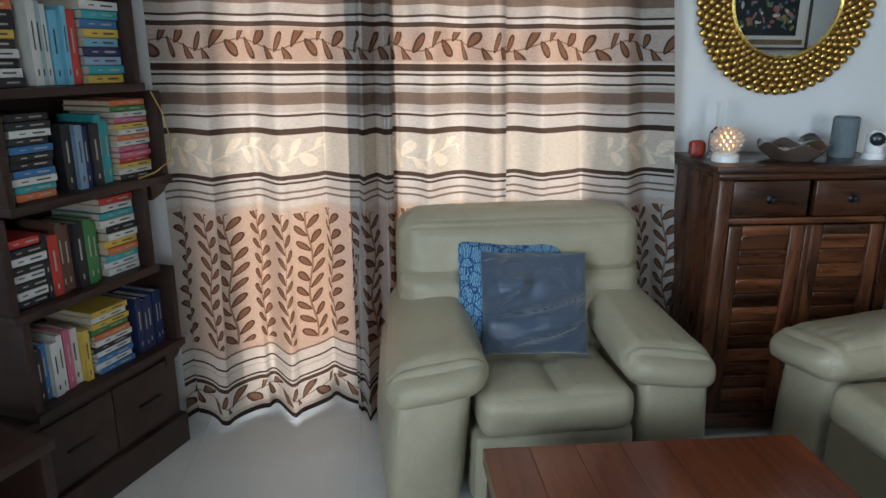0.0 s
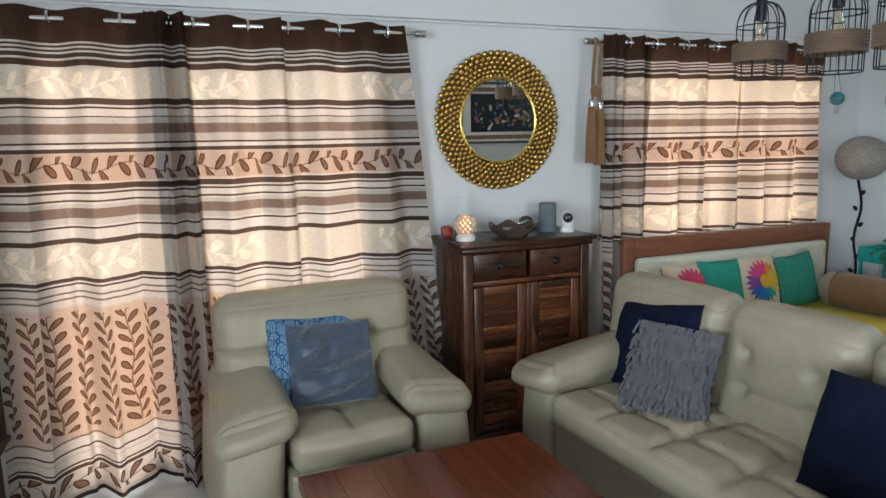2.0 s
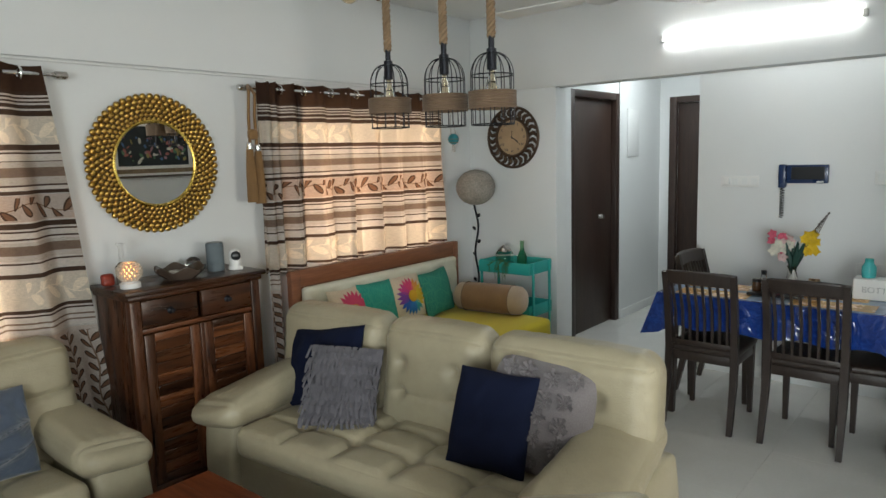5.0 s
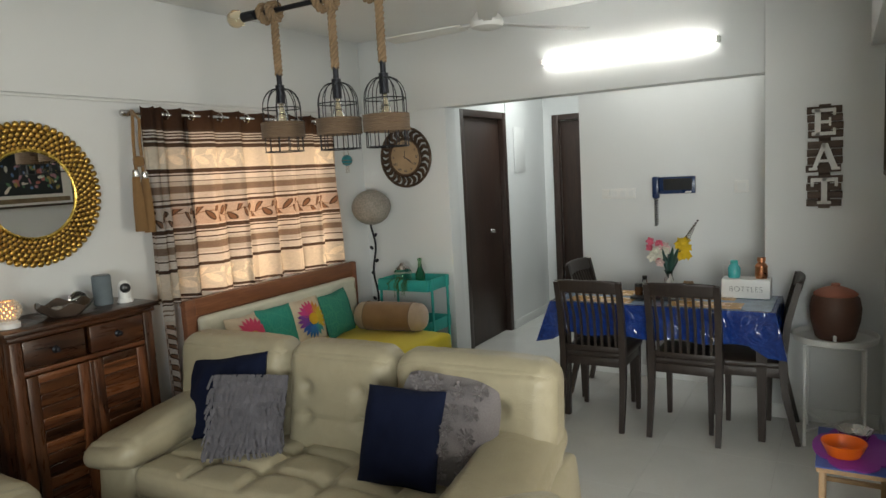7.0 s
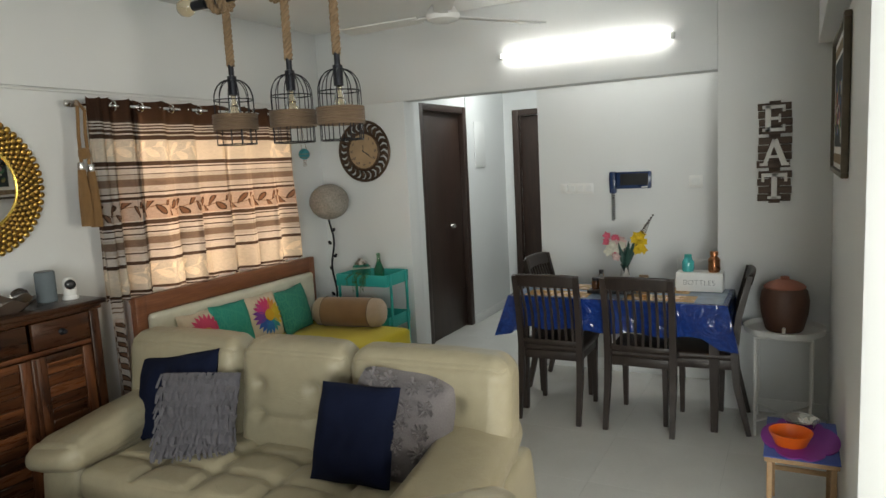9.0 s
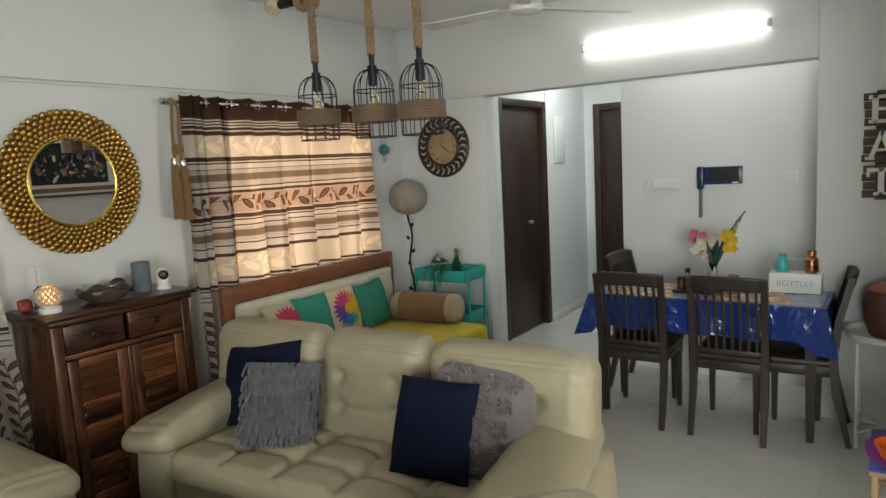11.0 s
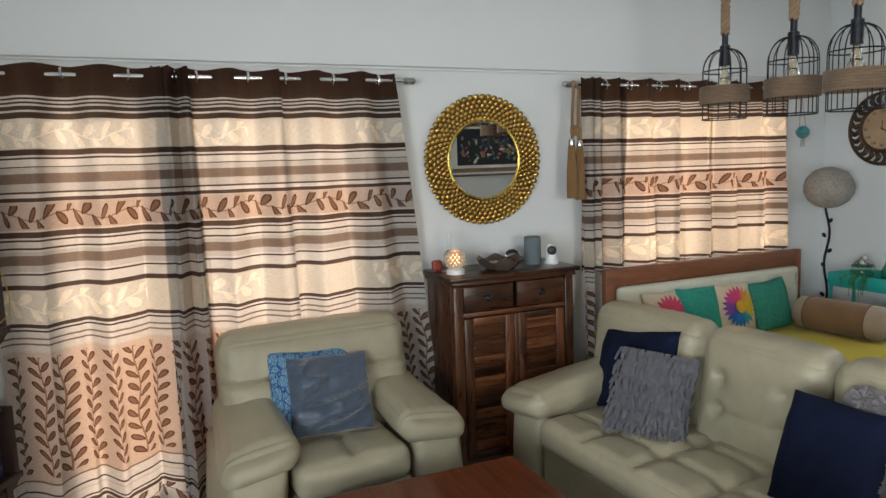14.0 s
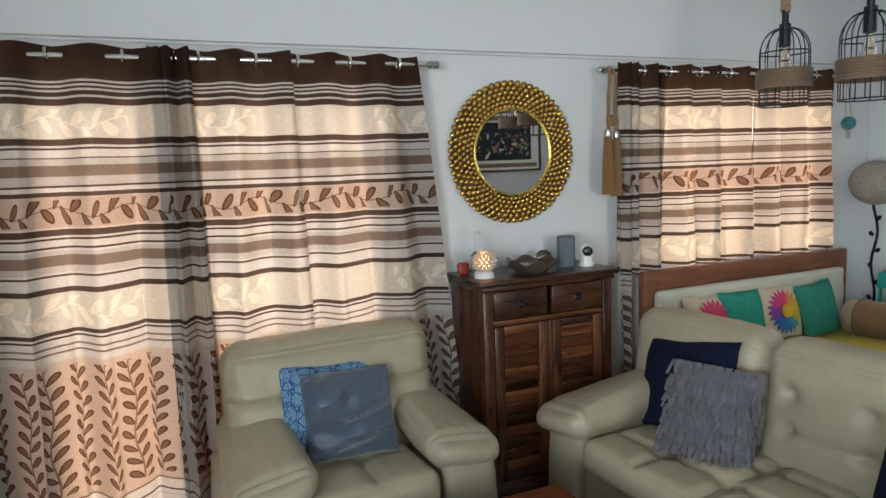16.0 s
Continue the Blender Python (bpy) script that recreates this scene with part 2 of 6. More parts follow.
def curtain_material(name, warm):
    """Woven drape: bands by height (v, metres), vines and leaf sprays drawn along the cloth (u, metres)."""
    m = M(name, (0.6, 0.5, 0.4), 0.85, 0, 0.2)
    uv = m.node("ShaderNodeSeparateXYZ")
    tc = m.node("ShaderNodeTexCoord")
    m.link(tc.outputs["UV"], uv.inputs[0])
    u, v = E(m.nt, uv.outputs[0]), E(m.nt, uv.outputs[1])
    brown, dark, lite, tan, taupe, cream, vine = ((0.045, 0.022, 0.014), (0.05, 0.031, 0.023), (0.62, 0.595, 0.56), (0.50, 0.465, 0.43),
                                                  (0.19, 0.14, 0.11), (0.66, 0.615, 0.53), (0.55, 0.52, 0.48))
    H = 2.1
    bands = [(0.0, (0.015, 0.012, 0.012)), (0.036, tan), (0.05, lite), (0.155, dark), (0.172, lite), (0.178, dark), (0.186, lite), (0.215, tan), (0.225, lite), (0.24, dark),
             (0.247, lite), (0.29, taupe), (0.298, vine), (0.87, taupe), (0.876, lite), (0.9, taupe), (0.904, lite), (0.922, taupe), (0.93, lite), (0.957, dark),
             (0.963, lite), (0.972, dark), (0.99, cream)]
    bands2 = [(1.136, dark), (1.156, lite), (1.166, taupe), (1.172, lite), (1.192, dark), (1.2, lite), (1.214, tan), (1.236, taupe), (1.276, tan), (1.292, lite), (1.304, dark),
              (1.312, lite), (1.33, dark), (1.338, lite), (1.353, dark), (1.372, lite), (1.383, tan), (1.496, lite), (1.50, dark), (1.515, lite), (1.527, dark),
              (1.534, tan), (1.575, taupe), (1.614, tan), (1.637, dark)]
    bands3 = [(1.645, lite), (1.668, dark), (1.675, lite), (1.684, dark), (1.707, cream), (1.837, dark), (1.862, lite), (1.868, dark), (1.88, lite),
              (1.888, dark), (1.9, lite), (1.907, dark), (1.918, lite), (1.926, dark), (1.936, lite), (1.94, brown), (2.09, brown)]
    wob = E(m.nt, m.noise(3.0, 2)) * 0.006 + -0.003
    vv = (v + wob) / H
    c1 = m.ramp(vv, [(a / H, c) for a, c in bands], True)
    c2 = m.ramp(vv, [(0, bands2[0][1])] + [(a / H, c) for a, c in bands2[1:]], True)
    c3 = m.ramp(vv, [(0, bands3[0][1])] + [(a / H, c) for a, c in bands3[1:]], True)
    c = m.mix(v.gt(1.136), c1, c2)
    c = m.mix(v.gt(1.645), c, c3)

    def leaf(x, y, ang, la, lb):
        ca, sa = math.cos(ang), math.sin(ang)
        a, b = x * ca + y * sa, y * ca - x * sa
        taper = a * (0.35 / la) + 1.0
        return ((a / la) * (a / la) + (b / (taper * lb)) * (b / (taper * lb))).lt(1.0)

    def rows_of(p, q, pp, qp, off, amp, ang=0.95):
        """Vines that run along q with leaves to both sides of a swaying stem."""
        x = p.wrap(pp) - pp / 2 - (q * 21.0 + off).sin() * amp
        y1, y2 = q.wrap(qp) - qp / 2, (q + qp / 2).wrap(qp) - qp / 2
        k = qp / 0.052
        l1 = leaf(x - 0.017 * k, y1, ang, 0.025 * k, 0.0092 * k)
        l2 = leaf(x + 0.017 * k, y2, math.pi - ang, 0.025 * k, 0.0092 * k)
        rim1 = leaf(x - 0.017 * k, y1, ang, 0.019 * k, 0.0052 * k)
        rim2 = leaf(x + 0.017 * k, y2, math.pi - ang, 0.019 * k, 0.0052 * k)
        stem = x.abs().lt(0.0026)
        return l1.maxi(l2), rim1.maxi(rim2), stem

    in_vine = v.gt(0.33).mini(v.lt(0.85))
    lf, rim, st = rows_of(u, v, 0.106, 0.06, 0.0, 0.007)
    in_leaf = v.gt(1.392).mini(v.lt(1.488)).maxi(v.gt(0.062).mini(v.lt(0.15)))
    lf2, rim2, st2 = rows_of(v - 1.386, u, 0.112, 0.078, 0.5, 0.02, 0.5)
    lf3, rim3, st3 = rows_of(v - 0.05, u, 0.112, 0.074, 0.2, 0.02, 0.5)
    leafink, leafmid, stemink = (0.06, 0.037, 0.026), (0.19, 0.11, 0.07), (0.24, 0.17, 0.12)
    up = v.gt(1.0)
    L2 = lf2 * up + lf3 * (up * -1.0 + 1.0)
    R2 = rim2 * up + rim3 * (up * -1.0 + 1.0)
    S2 = st2 * up + st3 * (up * -1.0 + 1.0)
    for msk, l, r, s in ((in_vine, lf, rim, st), (in_leaf, L2, R2, S2)):
        c = m.mix(s * msk, c, stemink)
        c = m.mix(l * msk, c, leafink)
        c = m.mix(r * msk, c, leafmid)
    # self-coloured satin sprays in the cream bands
    in_cream = v.gt(1.005).mini(v.lt(1.12)).maxi(v.gt(1.72).mini(v.lt(1.825)))
    lf4, rim4, st4 = rows_of(v - 1.006, u, 0.118, 0.085, 0.4, 0.025, 0.6)
    gate = (u * 5.2).sin().gt(-0.35)
    satin = lf4.maxi(st4) * in_cream * gate
    c = m.mix(satin, c, (0.86, 0.79, 0.66))
    slub = m.node("ShaderNodeTexNoise", Scale=1.0, Detail=2.0)
    mp = m.node("ShaderNodeMapping")
    mp.inputs["Scale"].default_value = (55, 700, 1)
    m.link(tc.outputs["UV"], mp.inputs[0])
    m.link(mp.outputs[0], slub.inputs["Vector"])
    mp2 = m.node("ShaderNodeMapping")
    mp2.inputs["Scale"].default_value = (900, 60, 1)
    m.link(tc.outputs["UV"], mp2.inputs[0])
    slub2 = m.node("ShaderNodeTexNoise", Scale=1.0, Detail=2.0)
    m.link(mp2.outputs[0], slub2.inputs["Vector"])
    c = m.mix(0.5, c, m.mix(1.0, c, m.ramp(slub.outputs["Fac"], [(0.3, (0.55, 0.55, 0.55)), (0.7, (1.35, 1.35, 1.35))]), "MULTIPLY"))
    c = m.mix(0.35, c, m.mix(1.0, c, m.ramp(slub2.outputs["Fac"], [(0.3, (0.6, 0.6, 0.6)), (0.7, (1.3, 1.3, 1.3))]), "MULTIPLY"))
    m.base(c)
    m.bump(slub.outputs["Fac"], 0.25, 0.001)
    tr = m.node("ShaderNodeBsdfTranslucent")
    field = v.gt(0.298).mini(v.lt(0.87)).maxi(v.gt(1.383).mini(v.lt(1.496)))
    glowing = m.mix(field, c, m.mix(1.0, c, (0.95, 0.66, 0.48), "MULTIPLY"))
    glowing = m.mix(0.14, glowing, (0.42, 0.29, 0.21))
    m.link(m.mix(1.0, glowing, warm, "MULTIPLY"), tr.inputs["Color"])
    mx = m.node("ShaderNodeMixShader")
    mx.inputs[0].default_value = 0.45
    m.link(m.b.outputs[0], mx.inputs[1])
    m.link(tr.outputs[0], mx.inputs[2])
    m.link(mx.outputs[0], m.nt.nodes["Material Output"].inputs[0])
    return m.mat


CURTAIN = curtain_material("drape_balcony", (1.0, 0.82, 0.67))
CURTAIN2 = curtain_material("drape_bed", (1.0, 0.78, 0.60))


# ---------------------------------------------------------------- mesh helpers
def link(name, bm, mat, parent=None, smooth=True):
    me = bpy.data.meshes.new(name)
    bm.normal_update()
    bm.to_mesh(me)
    bm.free()
    if smooth:
        me.polygons.foreach_set("use_smooth", [True] * len(me.polygons))
        me.set_sharp_from_angle(angle=radians(38))
    if mat:
        me.materials.append(mat)
    ob = new(name, me)
    if parent:
        ob.parent = parent
    return ob


def part(name, bm, mat, parent, label=""):
    return tagged(link(name, bm, mat, parent), label)


def thing(name, label, category, group="", m=None):
    """An empty at a thing's base, which carries its parts."""
    ob = new(name)
    ob.empty_display_size = 0.05
    if m is not None:
        ob.matrix_world = m
    return tagged(ob, label, category, group)


def setting(name, bm, mat, label, category=""):
    return tagged(link(name, bm, mat), label, category, kind="structure")


def box(x0, x1, y0, y1, z0, z1, r=0.0, seg=2, bm=None):
    bm = bm or bmesh.new()
    vs = bmesh.ops.create_cube(bm, size=1.0)["verts"]
    for v in vs:
        v.co = Vector(((x0 + x1) / 2 + v.co.x * (x1 - x0), (y0 + y1) / 2 + v.co.y * (y1 - y0), (z0 + z1) / 2 + v.co.z * (z1 - z0)))
    if r > 0:
        es = list({e for v in vs for e in v.link_edges})
        bmesh.ops.bevel(bm, geom=es, offset=r, segments=seg, profile=0.5, affect="EDGES")
    return bm


def tube(pts, r, seg=8, bm=None, closed=False, radii=None, caps=True):
    """A round bar swept along points."""
    bm = bm or bmesh.new()
    pts = [Vector(p) for p in pts]
    rings, n = [], len(pts)
    side = None
    for i, p in enumerate(pts):
        a = pts[(i - 1) % n] if closed else pts[max(i - 1, 0)]
        b = pts[(i + 1) % n] if closed else pts[min(i + 1, n - 1)]
        d = (b - a).normalized()
        if side is None:
            side = d.orthogonal().normalized()
        side = (side - d * side.dot(d)).normalized()
        up = d.cross(side)
        rr = radii[i] if radii else r
        rings.append([bm.verts.new(p + (side * math.cos(t) + up * math.sin(t)) * rr) for t in [2 * math.pi * k / seg for k in range(seg)]])
    for i in range(n if closed else n - 1):
        a, b = rings[i], rings[(i + 1) % n]
        for k in range(seg):
            bm.faces.new((a[k], a[(k + 1) % seg], b[(k + 1) % seg], b[k]))
    if caps and not closed:
        bm.faces.new(list(reversed(rings[0])))
        bm.faces.new(rings[-1])
    return bm


def lathe(profile, seg=28, bm=None, at=(0, 0, 0), squash=1.0):
    bm = bm or bmesh.new()
    at = Vector(at)
    rings = []
    for r, z in profile:
        if r < 1e-5:
            rings.append([bm.verts.new(at + Vector((0, 0, z)))])
        else:
            rings.append([bm.verts.new(at + Vector((r * math.cos(t), r * squash * math.sin(t), z))) for t in [2 * math.pi * k / seg for k in range(seg)]])
    for a, b in zip(rings, rings[1:]):
        for k in range(seg):
            k2 = (k + 1) % seg
            if len(a) == 1 and len(b) > 1:
                bm.faces.new((a[0], b[k2], b[k]))
            elif len(b) == 1 and len(a) > 1:
                bm.faces.new((a[k], a[k2], b[0]))
            elif len(a) > 1:
                bm.faces.new((a[k], a[k2], b[k2], b[k]))
    return bm


def ring(R, r, at, normal="z", seg=36, sub=8, bm=None):
    pts = []
    for k in range(seg):
        a = 2 * math.pi * k / seg
        c, s = R * math.cos(a), R * math.sin(a)
        pts.append(Vector(at) + Vector({"z": (c, s, 0), "y": (c, 0, s), "x": (0, c, s)}[normal]))
    return tube(pts, r, sub, bm, True)


def puff(c, h, r, bulge=(0, 0, 0), n=12, crease=0.0, fn=None, seed=0.0):
    """A soft upholstered block: rounded box with swollen faces and light creases. c centre, h half sizes."""
    bm = bmesh.new()
    c, h = Vector(c), Vector(h)
    r = min(r, *h)
    grid = {}

    def vert(p):
        key = tuple(round(a, 5) for a in p)
        if key not in grid:
            p = Vector(p)
            w = Vector((p.x * h.x, p.y * h.y, p.z * h.z))
            q = Vector([max(-(h[i] - r), min(h[i] - r, w[i])) for i in range(3)])
            d = w - q
            out = q + (d.normalized() * r if d.length > 1e-6 else d)
            if d.length <= 1e-6:
                out = w
            sw = Vector([bulge[i] * p[i] * max(0, 1 - p[(i + 1) % 3] ** 2) * max(0, 1 - p[(i + 2) % 3] ** 2) for i in range(3)])
            out = out + sw
            if crease:
                nn = noise.noise(Vector((out.x * 7 + seed, out.y * 7, out.z * 7))) + 0.5 * noise.noise(Vector((out.x * 19 + seed, out.y * 19, out.z * 19)))
                out = out + (out.normalized() if out.length else out) * nn * crease
            if fn:
                out = fn(out, p)
            grid[key] = bm.verts.new(c + out)
        return grid[key]

    for ax in range(3):
        for s in (-1, 1):
            for i in range(n):
                for j in range(n):
                    q = []
                    for a, b in ((i, j), (i + 1, j), (i + 1, j + 1), (i, j + 1)):
                        p = [0, 0, 0]
                        p[ax], p[(ax + 1) % 3], p[(ax + 2) % 3] = s, math.sin((-1 + 2 * a / n) * math.pi / 2) * 0.5 + (-1 + 2 * a / n) * 0.5, math.sin((-1 + 2 * b / n) * math.pi / 2) * 0.5 + (-1 + 2 * b / n) * 0.5
                        q.append(vert(p))
                    bm.faces.new(q if s > 0 else q[::-1])
    return bm


def pillow(w, h, t, n=22, pinch=0.07, crease=0.006, seed=0.0, flop=0.0, soft=0.02, ridge=0.003):
    """A scatter cushion standing in its own xz plane, thickness along y, base at z=0."""
    bm = bmesh.new()
    rows = {}
    for s in (-1, 1):
        for i in range(n + 1):
            for j in range(n + 1):
                if s == 1 and (i in (0, n) or j in (0, n)):
                    rows[s, i, j] = rows[-1, i, j]
                    continue
                u, v = -1 + 2 * i / n, -1 + 2 * j / n
                e = (1 - abs(u) ** 2.6) * (1 - abs(v) ** 2.6)
                th = t / 2 * max(e, 0) ** 0.55
                x = u * w / 2 * (1 - pinch * (1 - v * v) * abs(u) ** 3)
                z = v * h / 2 * (1 - pinch * (1 - u * u) * abs(v) ** 3)
                k = 1 - soft * abs(u * v) ** 3 + 0.012 * math.sin(5 * u + 3 * v + seed)
                x, z = x * k, z * k
                nn = noise.noise(Vector((x * 9 + seed, z * 9 - seed, s * 2 + seed))) + 0.6 * noise.noise(Vector((x * 22 + seed, z * 14, s + seed)))
                y = s * th + nn * crease * (0.3 + e)
                y += flop * max(0, v) ** 2 * 0.5
                # pulled folds that run slantwise over the cloth
                r = 1 - abs(noise.noise(Vector((2.6 * (0.9 * x + 0.42 * z) + seed, 11 * (0.9 * z - 0.42 * x) + seed, s * 3.0))))
                y += s * ridge * (r ** 6 - 0.3) * min(1.0, 2 * e)
                rows[s, i, j] = bm.verts.new((x, y, z + h / 2))
    for s in (-1, 1):
        for i in range(n):
            for j in range(n):
                q = [rows[s, i, j], rows[s, i + 1, j], rows[s, i + 1, j + 1], rows[s, i, j + 1]]
                bm.faces.new(q if s < 0 else q[::-1])
    return bm


def copies(bm_fn, name, mat, parent, poses):
    """Alike parts that share one mesh."""
    first = part(name, bm_fn(), mat, parent)
    first.matrix_basis = poses[0]
    for p in poses[1:]:
        o = new(name, first.data)
        o.parent, o.matrix_basis = parent, p
    return first


# ---------------------------------------------------------------- the room
NY, FX, SY, CZ = 2.69, 4.38, -0.89, 2.66      # north wall, far wall, south stub, ceiling

# floor slab with its tiles set proud of the joints
setting("floor", box(-2.6, 9.0, -4.2, 3.2, -0.12, -0.003), worn("joint_grout", (0.58, 0.58, 0.55), 0.5), "pale grey grout bed under the floor tiles", "floor")


def wall_x(name, x0, x1, y0, y1, holes=(), label="off-white painted wall", z1=CZ):
    """A wall along x with rectangular openings (xa, xb, za, zb)."""
    bm = bmesh.new()
    xs = sorted({x0, x1, *[h[0] for h in holes], *[h[1] for h in holes]})
    for a, b in zip(xs, xs[1:]):
        hs = sorted([(h[2], h[3]) for h in holes if h[0] <= a and b <= h[1]])
        z = 0.0
        for za, zb in hs:
            if za > z:
                box(a, b, y0, y1, z, za, bm=bm)
            z = zb
        if z < z1:
            box(a, b, y0, y1, z, z1, bm=bm)
    bmesh.ops.remove_doubles(bm, verts=bm.verts, dist=0.0005)
    return setting(name, bm, WALL, label, "wall")


W1 = (-0.44, 1.02, 0.0, 2.03)
W2 = (2.48, 3.9, 0.98, 2.03)
wall_x("wall_north", -2.6, FX + 0.15, NY, NY + 0.2, (W1, W2), "off-white wall with a balcony door and a window")
setting("wall_ledge", box(-2.6, FX - 0.001, NY - 0.028, NY - 0.001, 2.10, CZ - 0.001, 0.006), WALL, "shallow painted beam face above the curtains", "beam")
# far wall with the wide opening to the dining niche and passage
setting("wall_east_pier", box(FX, FX + 0.15, 1.895, NY - 0.001, 0, 2.085, 0.004), WALL, "off-white painted wall pier beside the opening", "wall")
setting("wall_east_beam", box(FX, FX + 0.15, -0.28, NY - 0.001, 2.086, CZ, 0.004), WALL, "off-white beam over the dining opening", "wall")
setting("wall_east", box(FX, FX + 0.55, SY - 0.2, -0.281, 0, CZ, 0.004), WALL, "off-white painted wall beside the dining niche", "wall")
setting("wall_niche", box(4.91, 5.05, -0.28, 1.04, 0, CZ, 0.003), WALL, "off-white wall behind the dining table", "wall")
setting("wall_niche_return", box(5.051, 6.899, 0.9, 1.04, 0, CZ), WALL, "off-white passage wall", "wall")
setting("wall_passage_north", box(5.951, 6.9, 2.13, 2.27, 0, CZ), WALL, "off-white passage wall beside the doors", "wall")
setting("wall_passage_end", box(6.9, 7.04, 0.5, 2.27, 0, CZ), WALL, "off-white wall at the passage end", "wall")
setting("wall_passage_left", box(FX + 0.151, 5.03, 2.13, 2.27, 0, CZ), WALL, "off-white passage wall", "wall")
setting("wall_over_door", box(5.031, 5.95, 2.14, 2.27, 2.13, CZ), WALL, "off-white wall over the bedroom door", "wall")
# south stub with its beam
setting("wall_south", box(2.3, FX, SY - 0.13, SY, 0, CZ, 0.004), WALL, "off-white painted wall stub", "wall")
setting("beam_south", box(-2.6, FX - 0.001, SY - 0.2, SY + 0.085, 2.17, CZ - 0.001, 0.004), WALL, "off-white ceiling beam", "beam")
wall_x("wall_back", -2.6, 4.6, -4.2, -4.05, ((0.3, 1.9, 0.9, 2.1),), "plain off-white wall with a kitchen window")
setting("wall_kitchen", box(4.45, 4.6, -4.05, SY - 0.2, 0, CZ), WALL, "plain off-white wall closing the kitchen", "wall")


# the opening in this unseen wall is added for the west fill
def west_wall():
    bm = bmesh.new()
    for y0, y1, z0, z1 in ((-4.05, -3.0, 0, CZ), (-3.0, -1.0, 0, 0.85), (-3.0, -1.0, 2.15, CZ), (-1.0, NY, 0, CZ)):
        box(-2.6, -2.45, y0, y1, z0, z1, bm=bm)
    return setting("wall_west", bm, WALL, "off-white wall out of view with an opening added for fill light", "wall")


west_wall()
setting("ceiling", box(-2.6, 9.0, -4.2, 3.2, CZ, CZ + 0.12), CEIL, "flat white painted ceiling", "ceiling")
for nm, args in (("baseboard_far", (FX - 0.012, FX - 0.001, SY, -0.281, 0.0, 0.085, 0.003)), ("baseboard_niche", (4.898, 4.909, -0.279, 1.04, 0.0, 0.085, 0.003)),
                 ("baseboard_pier", (FX - 0.012, FX - 0.001, 1.897, NY, 0.0, 0.085, 0.003)), ("baseboard_south", (2.3, FX - 0.012, SY + 0.001, SY + 0.012, 0.0, 0.085, 0.003)),
                 ("baseboard_north", (-2.4, FX - 0.013, NY - 0.012, NY - 0.001, 0.0, 0.085, 0.003)),
                 ("baseboard_passage", (5.96, 6.89, 2.118, 2.129, 0.0, 0.085, 0.003))):
    if nm == "baseboard_north":
        setting(nm, box(1.13, FX - 0.013, NY - 0.012, NY - 0.001, 0.0, 0.085, 0.003), TRIM, "low painted skirting tile", "baseboard")
    else:
        setting(nm, box(*args), TRIM, "low painted skirting tile", "baseboard")


def window(name, hole, bars, label):
    x0, x1, z0, z1 = hole
    low = 0.15 if z0 == 0 else 0.04
    w = setting(name, box(x0, x1, NY + 0.12, NY + 0.16, z0, z0 + low, 0.004), STEEL, label, "window")
    fr = box(x0, x0 + 0.045, NY + 0.1, NY + 0.16, z0, z1, 0.004)
    box(x1 - 0.045, x1, NY + 0.1, NY + 0.16, z0, z1, 0.004, bm=fr)
    box(x0, x1, NY + 0.1, NY + 0.16, z1 - 0.045, z1, 0.004, bm=fr)
    part("window_frame", fr, STEEL, w)
    edges = [x0 + 0.045]
    for xa, xb in bars:
        part("mullion", box(xa, xb, NY + 0.105, NY + 0.155, z0 + low, z1 - 0.045, 0.004), STEEL, w)
        edges += [xa, xb]
    edges.append(x1 - 0.045)
    for xa, xb in zip(edges[::2], edges[1::2]):
        p = part("pane", box(xa, xb, NY + 0.128, NY + 0.134, z0 + low, z1 - 0.045), GLASS, w)
        p.visible_shadow = False
    return w


window("window_1", W1, ((0.05, 0.20), (0.60, 0.635)), "sliding balcony door with metal frame behind the curtains")
window("window_2", W2, ((2.90, 2.95), (3.42, 3.47)), "sliding window with metal frame behind the bed")


def door(name, m, wdt, hgt, label, knob_side=1, lever=False, knob_at=0.07):
    """A flush dark door in its frame, hung in its own xz plane, front towards -y."""
    d = tagged(thing(name, label, "door", m=m), kind="structure")
    f = box(-wdt / 2 - 0.07, -wdt / 2, -0.03, 0.09, 0, hgt + 0.06, 0.004)
    box(wdt / 2, wdt / 2 + 0.07, -0.03, 0.09, 0, hgt + 0.06, 0.004, bm=f)
    box(-wdt / 2, wdt / 2, -0.03, 0.09, hgt, hgt + 0.06, 0.004, bm=f)
    part("door_frame", f, DARKWOOD, d)
    part("door_leaf", box(-wdt / 2 + 0.004, wdt / 2 - 0.004, 0.02, 0.055, 0.008, hgt - 0.004, 0.003), DARKWOOD, d)
    x = knob_side * (wdt / 2 - knob_at)
    if lever:
        h = box(x - 0.02, x + 0.02, 0.0, 0.02, 0.93, 1.08, 0.004)
        tube([(x, -0.035, 1.03), (x - knob_side * 0.11, -0.035, 1.03)], 0.009, 8, h)
        tube([(x, 0.01, 1.03), (x, -0.035, 1.03)], 0.008, 8, h)
    else:
        h = lathe([(0, -0.045), (0.018, -0.04), (0.024, -0.02), (0.012, -0.005), (0.02, 0.0), (0.02, 0.005)], 14)
        bmesh.ops.transform(h, matrix=pose(x, 0.018, 1.02, -90), verts=h.verts)
    part("door_handle", h, STEEL, d)
    return d
door("door_1", pose(5.49, 2.16, 0, 0, 0, 0), 0.78, 2.07, "dark wood-veneer flush door in a dark frame", 1, knob_at=0.25)
door("door_2", pose(6.87, 1.58, 0, 0, 0, -90), 0.72, 2.07, "dark wood-veneer flush door with a steel lever", 1, True)


